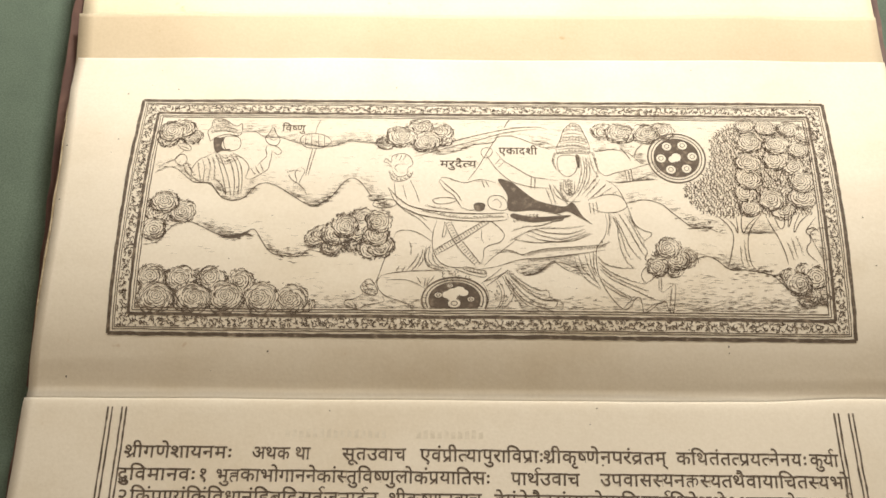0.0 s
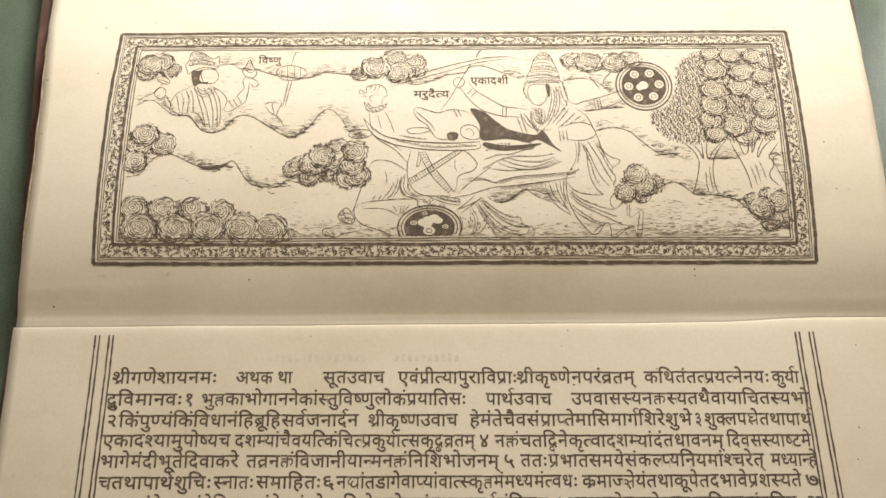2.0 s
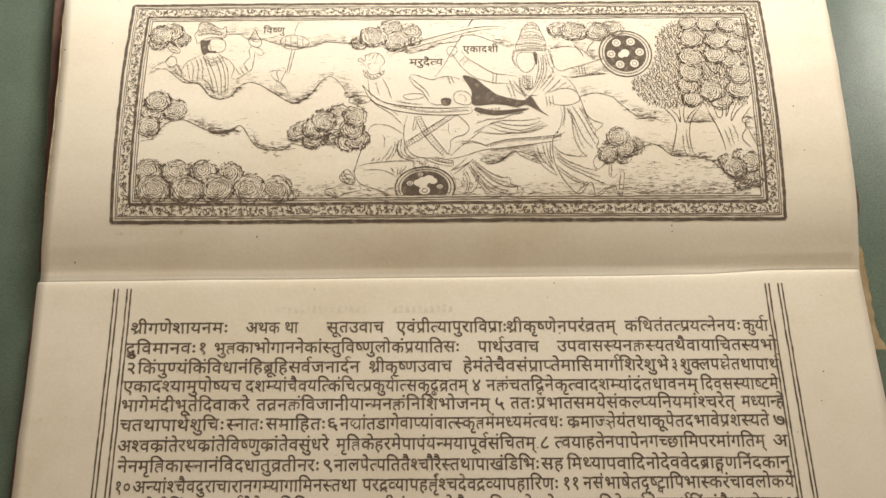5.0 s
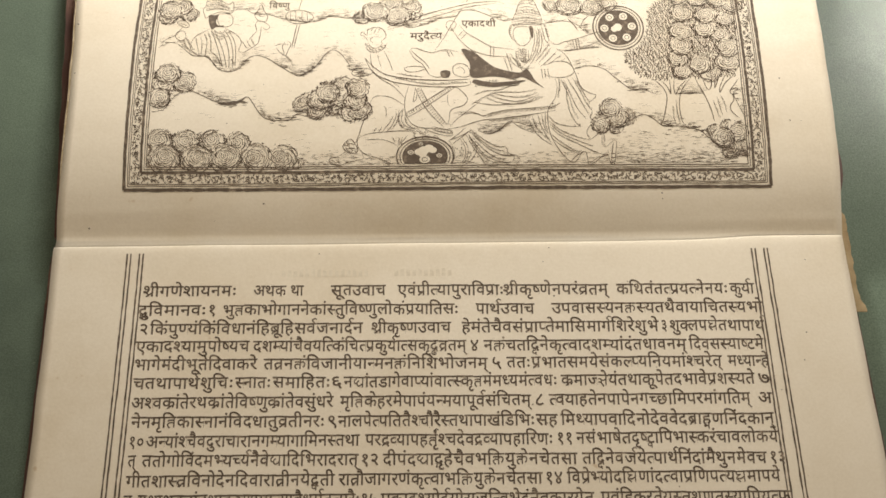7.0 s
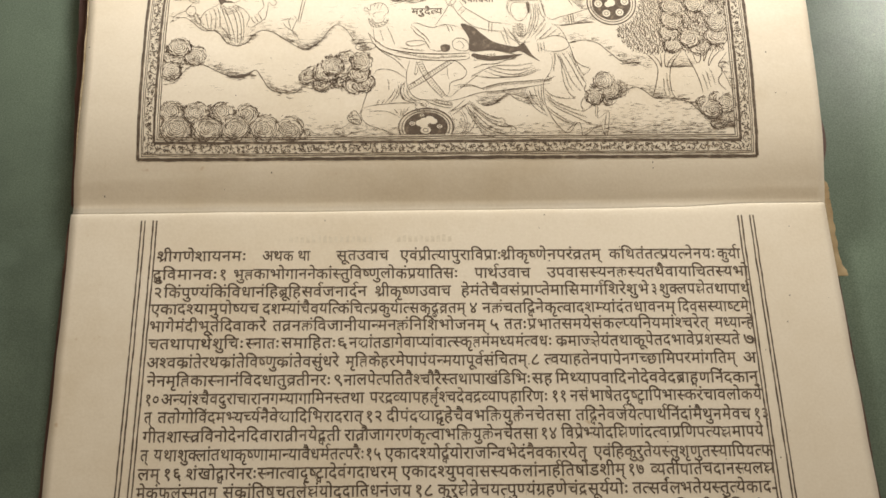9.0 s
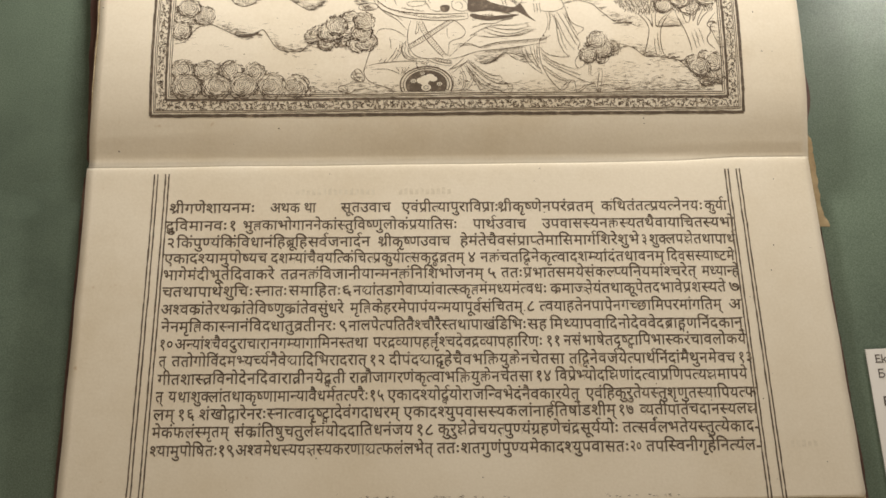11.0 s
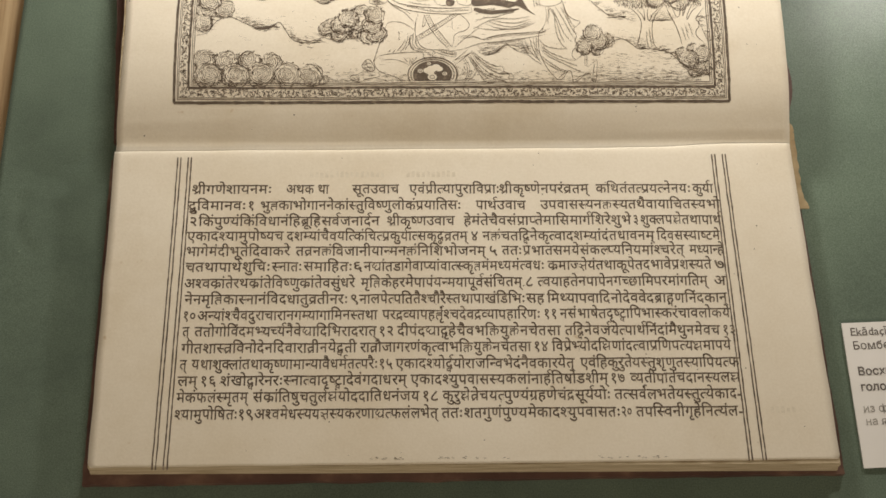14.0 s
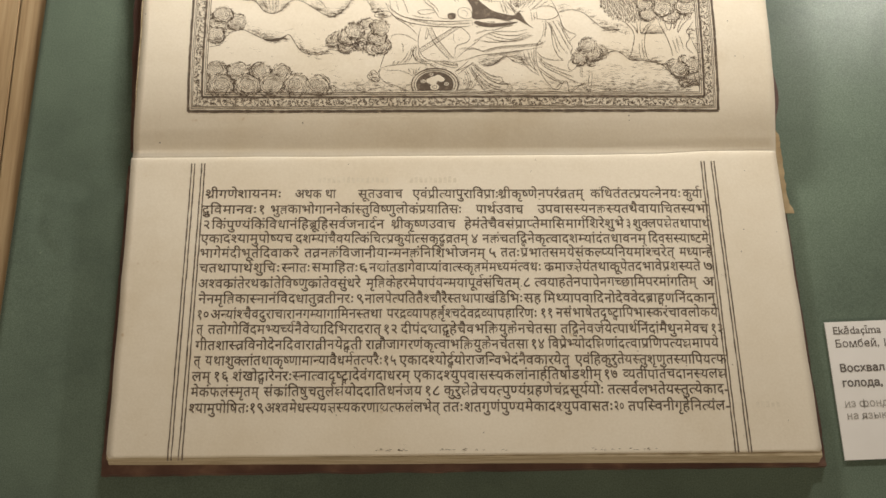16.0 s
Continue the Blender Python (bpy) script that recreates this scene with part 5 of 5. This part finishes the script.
stroke("robe_line", 0.4, [(41.9, 59.8), (42.6, 56.3), (41.8, 51.7), (39.9, 48.5), (38.8, 46.5), (38.6, 41.7), (39.3, 37.0), (41.4, 32.2), (44.3, 28.1), (47.2, 25.5), (49.3, 26.3), (51.0, 28.9), (52.6, 29.5), (53.3, 27.1), (53.8, 24.6), (56.3, 25.6), (58.3, 27.3), (61.0, 28.1), (61.9, 25.6), (63.3, 24.6), (64.0, 28.1), (64.4, 33.8), (62.6, 33.2), (60.5, 31.5), (58.9, 32.0)])
stroke("robe_fold", 0.3, [(43.4, 59.8), (45.9, 56.3), (46.1, 51.7), (46.9, 46.1), (48.8, 41.7), (50.9, 39.6)])
stroke("robe_fold", 0.3, [(46.4, 59.8), (49.3, 54.7), (52.1, 48.8), (54.3, 44.3)])
stroke("robe_fold", 0.3, [(48.5, 60.3), (51.5, 54.0), (53.9, 48.5), (55.6, 45.9), (54.7, 43.0), (56.5, 41.3), (54.2, 39.4), (53.3, 37.0), (54.2, 34.3)])
stroke("robe_fold", 0.3, [(44.5, 58.4), (47.1, 51.7), (48.3, 46.5), (50.0, 42.6)])
stroke("robe_fold", 0.3, [(45.2, 58.9), (47.8, 52.4), (50.0, 47.0), (53.1, 42.6)])
stroke("robe_fold", 0.3, [(38.7, 43.9), (41.6, 40.9), (46.7, 39.6), (51.3, 39.6)])
stroke("robe_fold", 0.3, [(39.0, 41.7), (43.6, 37.9), (49.6, 35.3), (54.1, 34.0)])
stroke("robe_fold", 0.3, [(39.2, 39.6), (43.5, 35.7), (50.5, 32.2), (56.4, 29.3), (61.0, 28.1)])
stroke("robe_fold", 0.3, [(39.5, 36.4), (43.4, 33.2), (48.4, 30.1), (52.4, 29.5)])
stroke("robe_fold", 0.3, [(39.2, 40.6), (43.5, 36.8), (49.9, 33.8), (55.5, 31.5)])
stroke("robe_fold", 0.3, [(39.8, 34.9), (43.4, 32.0), (47.4, 29.7), (50.4, 29.1)])
stroke("robe_fold", 0.3, [(54.1, 34.0), (56.8, 35.7), (58.9, 37.4), (58.9, 32.0)])
stroke("robe_fold", 0.3, [(59.7, 37.4), (59.8, 34.5), (59.7, 32.0)])
stroke("robe_fold", 0.3, [(31.2, 43.5), (32.5, 39.2), (35.4, 35.3), (39.8, 32.2)])
stroke("robe_fold", 0.3, [(32.6, 43.9), (33.9, 39.6), (36.5, 36.4), (38.6, 34.3)])
stroke("robe_fold", 0.3, [(34.7, 44.5), (35.6, 40.7), (37.5, 36.4), (39.4, 33.2)])
stroke("robe_fold", 0.3, [(37.7, 45.6), (37.6, 40.6), (38.9, 36.4)])
stroke("robe_fold", 0.3, [(36.3, 45.0), (36.8, 40.6), (38.3, 36.4)])
stroke("robe_fold", 0.3, [(63.2, 33.2), (62.6, 29.1), (62.1, 25.6)])
stroke("robe_fold", 0.3, [(47.2, 26.1), (49.7, 28.3), (51.4, 28.9)])
stroke("robe_fold", 0.3, [(54.1, 25.0), (57.3, 27.3), (59.8, 27.9)])
stroke("robe_fold", 0.3, [(49.7, 59.8), (52.7, 53.3), (55.0, 49.2)])
stroke("robe_fold", 0.3, [(38.8, 46.5), (41.9, 48.3), (43.6, 49.2)])
stroke("trunk_line", 0.5, [(82.2, 40.4), (83.7, 45.7), (84.7, 51.5), (83.7, 55.2), (81.3, 58.2), (79.3, 59.8)])
stroke("trunk_line", 0.5, [(82.8, 58.9), (85.2, 55.9), (86.3, 53.1), (86.1, 59.4)])
stroke("trunk_line", 0.5, [(87.9, 59.4), (87.6, 55.2), (88.3, 53.1), (90.0, 56.3), (92.8, 59.1)])
stroke("trunk_line", 0.5, [(94.1, 59.8), (91.6, 56.3), (89.9, 52.7), (89.3, 47.2), (90.0, 41.7), (91.5, 39.8)])
stroke("trunk_line", 0.5, [(96.2, 59.8), (97.5, 56.3), (99.6, 51.7), (101.4, 46.1), (102.3, 41.5)])
stroke("trunk_line", 0.5, [(98.9, 59.8), (100.5, 55.1), (102.0, 56.1), (102.7, 61.0)])
stroke("trunk_line", 0.5, [(104.2, 61.7), (103.4, 55.6), (105.5, 60.7)])
stroke("trunk_line", 0.5, [(107.8, 61.2), (105.6, 56.5), (105.3, 53.7), (107.5, 57.6), (110.9, 60.9)])
stroke("trunk_line", 0.5, [(112.8, 59.5), (109.2, 54.2), (110.1, 52.6), (110.3, 50.3), (108.9, 48.0), (109.1, 45.6), (111.9, 42.7)])
stroke("trunk_line", 0.5, [(89.7, 53.4), (93.2, 53.1), (97.3, 53.6)])
stroke("trunk_line", 0.5, [(97.2, 80.1), (98.9, 76.7), (101.4, 74.1), (101.6, 80.6)])
stroke("trunk_line", 0.5, [(104.3, 80.0), (102.6, 75.6), (102.8, 71.4)])
stroke("trunk_line", 0.5, [(109.3, 54.6), (111.8, 55.5), (113.5, 53.7)])
stroke("trunk_line", 0.5, [(48.3, 88.3), (50.6, 85.0), (51.9, 82.3)])
stroke("trunk_line", 0.5, [(56.4, 89.9), (54.1, 87.2), (53.1, 83.9)])
stroke("bark_line", 0.25, [(88.1, 50.6), (88.2, 45.7), (88.9, 40.9)])
stroke("bark_line", 0.25, [(86.7, 48.3), (86.8, 43.9), (87.4, 40.4)])
stroke("bark_line", 0.25, [(103.9, 51.7), (104.8, 47.2), (105.5, 43.8)])
stroke("bark_line", 0.25, [(105.4, 52.4), (106.7, 48.3), (107.2, 45.1)])
stroke("bark_line", 0.25, [(102.2, 50.6), (103.6, 45.6), (104.2, 43.0)])
stroke("bark_line", 0.25, [(-45.8, 50.1), (-43.5, 46.4), (-41.8, 43.3)])
stroke("bark_line", 0.25, [(-39.5, 50.0), (-41.5, 47.3), (-41.8, 44.2)])
stroke("bark_line", 0.25, [(-48.5, 51.5), (-46.4, 47.8), (-44.3, 44.2)])
fill("dark_patch", [(-93.9, 91.5), (-91.8, 91.5), (-90.1, 91.8), (-90.8, 89.3), (-90.8, 87.4), (-89.7, 86.1), (-87.8, 86.3), (-88.0, 85.5), (-90.9, 85.3), (-92.2, 84.2), (-93.6, 87.4)])
fill("dark_patch", [(32.8, 84.6), (34.2, 84.0), (34.0, 78.7), (33.2, 80.3)])
fill("dark_patch", [(-2.4, 63.0), (-0.7, 63.9), (1.5, 63.2), (0.9, 60.8), (-1.6, 60.6)])
fill("hill_notch", [(-88.5, 50.9), (-84.8, 50.5), (-79.5, 51.6), (-77.6, 52.5), (-79.9, 50.3), (-83.5, 49.3), (-86.4, 49.8)])
dots("skirt_dots", 3.4, [(8.9, 30.3)])
dots("skirt_dots", 2.2, [(4.1, 29.3)])
dots("skirt_dots", 1.6, [(-8.4, 36.9)])

print_line(-20.0, -20.5, [(-113.0, -78.7, "श्रीगणेशायनमः"), (-72.1, -60.0, "अथक"), (-58.3, -53.5, "था"), (-43.5, -23.1, "सूतउवाच"), (-18.8, 20.2, "एवंप्रीत्यापुराविप्राः"), (20.4, 59.7, "श्रीकृष्णेनपरंव्रतम्"), (62.3, 103.4, "कथितंतत्प्रयत्नेनयः"), (104.4, 113.6, "कुर्या")])
print_line(-27.8, -28.0, [(-114.2, -89.6, "द्भुविमानवः"), (-88.1, -86.0, "१"), (-82.9, 3.4, "भुत्त्काभोगाननेकांस्तुविष्णुलोकंप्रयातिसः"), (10.1, 31.8, "पार्थउवाच"), (38.0, 116.1, "उपवासस्यनक्तस्यतथैवायाचितस्यभो")])
print_line(-35.3, -35.3, [(-113.0, -110.2, "२"), (-109.5, -31.3, "किंपुण्यंकिंविधानंहिब्रूहिसर्वजनार्दन"), (-28.2, 1.0, "श्रीकृष्णउवाच"), (4.8, 77.1, "हेमंतेचैवसंप्राप्तेमासिमार्गशिरेशुभे"), (78.1, 79.9, "३"), (81.1, 116.2, "शुक्लपक्षेतथापार्थ")])
print_line(-42.2, -42.7, [(-114.0, -72.5, "एकादश्यामुपोष्यच"), (-71.3, 6.8, "दशम्यांचैवयत्किंचित्प्रकुर्यात्सकृद्ढव्रतम्"), (8.0, 10.8, "४"), (12.7, 86.8, "नक्तंचतद्दिनेकृत्वादशम्यांदंतधावनम्"), (87.5, 114.9, "दिवसस्याष्टमे")])
print_line(-49.3, -49.3, [(-113.8, -69.4, "भागेमंदीभूतेदिवाकरे"), (-67.1, 14.4, "तत्रनक्तंविजानीयान्मनक्तंनिशिभोजनम्"), (15.8, 19.1, "५"), (20.9, 99.2, "ततःप्रभातसमयेसंकल्प्यनियमांश्चरेत्"), (101.1, 116.0, "मध्यान्हे")])
print_line(-56.5, -56.1, [(-113.8, -78.0, "चतथापार्थशुचिः"), (-77.1, -64.5, "स्नातः"), (-63.6, -43.1, "समाहितः"), (-42.2, -38.5, "६"), (-38.0, 38.7, "नद्यांतडागेवाप्यांवात्स्कृत्तमंमध्यमंत्वधः"), (40.3, 110.3, "क्रमाज्ज्ञेयंतथाकूपेतदभावेप्रशस्यते"), (111.5, 115.5, "७")])
print_line(-64.0, -63.5, [(-113.8, -41.4, "अश्वक्रांतेरथक्रांतेविष्णुक्रांतेवसुंधरे"), (-39.1, 29.6, "मृत्तिकेहरमेपापंयन्मयापूर्वसंचितम्"), (31.0, 33.8, "८"), (35.7, 108.4, "त्वयाहतेनपापेनगच्छामिपरमांगतिम्"), (110.7, 115.8, "अ")])
print_line(-71.2, -71.2, [(-113.3, -44.7, "नेनमृत्तिकास्नानंविदधातुव्रतीनरः"), (-43.1, -40.1, "९"), (-39.7, 30.1, "नालपेत्पतितैश्चौरैस्तथापाखंडिभिः"), (30.8, 38.6, "सह"), (39.6, 116.0, "मिथ्यापवादिनोदेववेदब्राह्मणनिंदकान्")])
print_line(-78.5, -78.0, [(-113.1, -108.3, "१०"), (-107.4, -31.7, "अन्यांश्चैवदुराचारानगम्यागामिनस्तथा"), (-29.9, 36.3, "परद्रव्यापहर्त्तृंश्चदेवद्रव्यापहारिणः"), (38.4, 43.2, "११"), (44.8, 116.4, "नसंभाषेतदृष्ट्वापिभास्करंचावलोकये")])
print_line(-85.5, -85.6, [(-113.3, -110.1, "त्"), (-108.3, -31.9, "ततोगोविंदमभ्यर्च्यनैवेद्यादिभिरादरात्"), (-30.8, -25.1, "१२"), (-23.5, 45.0, "दीपंदद्याद्गृहेचैवभक्तियुक्तेनचेतसा"), (46.6, 111.6, "तद्दिनेवर्जयेत्पार्थनिंदांमैथुनमेवच"), (113.0, 117.8, "१३")])
print_line(-92.9, -92.3, [(-113.3, -40.2, "गीतशास्त्रविनोदेनदिवारात्रीनयेद्व्रती"), (-38.9, 32.5, "रात्रौजागरणंकृत्वाभक्तियुक्तेनचेतसा"), (33.8, 39.3, "१४"), (40.9, 115.6, "विप्रेभ्योदक्षिणांदत्वाप्रणिपत्यक्षमापये")])
print_line(-100.0, -99.7, [(-113.5, -110.4, "त्"), (-108.6, -31.7, "यथाशुक्लांतथाकृष्णामान्यावैधर्मतत्परैः"), (-30.6, -25.2, "१५"), (-24.1, 50.3, "एकादश्योर्द्वयोराजन्विभेदंनैवकारयेत्"), (52.4, 118.6, "एवंहिकुरुतेयस्तुशृणुतस्यापियत्फ")])
print_line(-107.1, -106.3, [(-114.0, -105.4, "लम्"), (-104.1, -98.0, "१६"), (-96.2, -19.1, "शंखोद्धारेनरःस्नात्वादृष्ट्वादेवंगदाधरम्"), (-17.9, 64.0, "एकादश्युपवासस्यकलांनार्हतिषोडशीम्"), (65.1, 70.5, "१७"), (72.8, 118.1, "व्यतीपातेचदानस्यलक्ष")])
print_line(-114.1, -113.3, [(-114.0, -84.2, "मेकंफलंस्मृतम्"), (-82.6, -14.1, "संक्रांतिषुचतुर्लक्षंयोददातिधनंजय"), (-12.6, -6.5, "१८"), (-4.7, 64.1, "कुरुक्षेत्रेचयत्पुण्यंग्रहणेचंद्रसूर्ययोः"), (65.9, 118.1, "तत्सर्वंलभतेयस्तुत्येकाद-")])
print_line(-121.4, -120.7, [(-114.2, -88.8, "श्यामुपोषितः"), (-87.9, -82.1, "१९"), (-81.6, -6.3, "अश्वमेधस्ययज्ञस्यकरणाद्यत्फलंलभेत्"), (-5.2, 67.7, "ततःशतगुणंपुण्यमेकादश्युपवासतः"), (68.6, 72.6, "२०"), (74.4, 118.1, "तपस्विनीगृहेनित्यंल-")])

def rule(name, xa, ya, xb, yb, width):
    p, q = Vector((xa, ya)), Vector((xb, yb))
    k = 70
    polys = ribbon([p + (q - p) * i / k + Vector((0.16 * noise.noise((i * 0.35, xa, 1)), 0)) for i in range(k + 1)], width, False, 0.5)
    ink_mesh(name, polys, on_page, LIFT, text_page)


for xa, xb in ((-120.0, -121.9), (-118.6, -120.4), (-115.4, -117.3), (-114.0, -115.8), (114.0, 119.1), (115.3, 120.4), (118.7, 124.7), (120.0, 126.0)):
    rule("margin_rule", xa, -6.2 + 0.002 * xa, xb, -144.8 + 0.012 * xb, 0.58)


# faint print that shows through from the other side
def ghost(name, x, y, wide, high, place, parent):
    polys = []
    for k in range(int(wide / 2.2)):
        polys.append([(x + 2.2 * k, y), (x + 2.2 * k + 1.5, y), (x + 2.2 * k + 1.4, y + high * rng.uniform(0.6, 1)), (x + 2.2 * k + 0.1, y + high * rng.uniform(0.6, 1))])
    ink_mesh(name, polys, place, 0.05, parent, FAINT)


ghost("show_through_mark", 129.5, -123.5, 12, 3.0, on_page, text_page)
ghost("show_through_mark", -62.0, -16.5, 34, 3.4, on_page, text_page)
ghost("show_through_mark", -20.0, -16.5, 24, 3.4, on_page, text_page)

# small specks of ink and dirt
for place, parent, x0, x1, y0, y1, many in ((on_page, text_page, -146, 146, -142, -3, 40), (on_leaf, picture_page, -146, 146, 3, 128, 55)):
    polys = []
    for _ in range(many):
        x, y, r = rng.uniform(x0, x1), rng.uniform(y0, y1), rng.uniform(0.10, 0.34)
        polys.append([(x + r * math.cos(s) * rng.uniform(0.7, 1.3), y + r * math.sin(s)) for s in np.linspace(0, 6.28, 7)[:-1]])
    tagged(ink_mesh("ink_specks", polys, place, LIFT, parent), kind="stuff")

# broken print along the near edge of the text page
for x0, x1 in ((-35, -20), (-8, 22), (56, 88)):
    polys = []
    for _ in range(16):
        x, y = rng.uniform(x0, x1), -141.8 + rng.uniform(-0.5, 0.5)
        polys += ribbon([Vector((x, y)), Vector((x + 0.5, y + rng.uniform(-0.1, 0.1))), Vector((x + 1.1, y))], 0.2)
    ink_mesh("stray_print", polys, on_page, LIFT, text_page)


# ---------------------------------------------------------------- label card
card = tagged(new("label_card"), "white paper label card with printed text, lying on green cloth", "label card")
CARD_POSE = pose(0.1655, -0.0815, 0.0006, 0, 0, 2.2)


def card_at(u, v):
    nick = 0.00022 * (1 if int(round(v * 150)) % 2 else -1) if u == 0 else 0
    return CARD_POSE @ Vector((0.100 * u + nick, -0.063 * v, 0.0006))


part("sheet", sheet_bm(card_at, 20, 150, 0.0004), CARD, card, "stiff white paper")


def plain_letter(ch):
    """Four letters built of strokes, where the font's outline crosses itself."""
    h, w = 0.542, 0.082
    if ch == "н":
        return [bar(0.115, 0, 0.115, h, w), bar(0.455, 0, 0.455, h, w), bar(0.15, 0.285, 0.42, 0.285, 0.07)], 0.57
    if ch == "и":
        return [bar(0.115, 0, 0.115, h, w), bar(0.465, 0, 0.465, h, w), bar(0.13, 0.06, 0.45, 0.48, w)], 0.58
    if ch == "к":
        return [bar(0.115, 0, 0.115, h, w), bar(0.15, 0.25, 0.44, h - 0.02, w), bar(0.24, 0.32, 0.48, 0.02, w)], 0.51
    if ch == "ф":
        ring, _ = letter("о", 0.004)
        return ring + [[(x + 0.34, y) for x, y in p] for p in ring] + [bar(0.46, -0.17, 0.46, 0.72, w)], 0.94
    return None


SERIFED = set("Ekdmīф1мвхлнияпкйг")


def card_line(text, x, y, size, mat, bold):
    """A line of print on the card; x and y in mm from its far corner."""
    polys, pen = [], 0.0
    for ch in text:
        if ch == " ":
            pen += 0.26
            continue
        ps, adv = plain_letter(ch) or letter(ch, bold)
        feet = sorted(px for p in ps for px, py in p if abs(py) < 0.012) if ch in SERIFED else []
        while feet:
            stem = [px for px in feet if px < feet[0] + 0.13]
            feet = feet[len(stem):]
            polys.append(bar(stem[0] - 0.055 + pen, 0.018, stem[-1] + 0.055 + pen, 0.018, 0.05))
        polys += [[(px + pen, py) for px, py in p] for p in ps]
        pen += adv
    place = lambda px, py, lift: CARD_POSE @ Vector(((x + px * size) / 1000, (py * size - y) / 1000, 0.00075))
    ink_mesh("print_line", polys, place, 0, card, mat)


card_line("Ekādaçīma", 3.0, 5.8, 5.0, PRINT_DARK, 0.003)
card_line("Бомбей, 1", 3.2, 12.0, 5.0, PRINT_DARK, 0.003)
card_line("Восхвал", 3.6, 23.4, 5.0, PRINT_DARK, 0.022)
card_line("голода,", 3.8, 30.2, 5.0, PRINT_DARK, 0.022)
card_line("из фонде", 3.4, 39.5, 4.8, PRINT_GREY, 0.004)
card_line("на языке", 3.6, 45.0, 4.8, PRINT_GREY, 0.004)
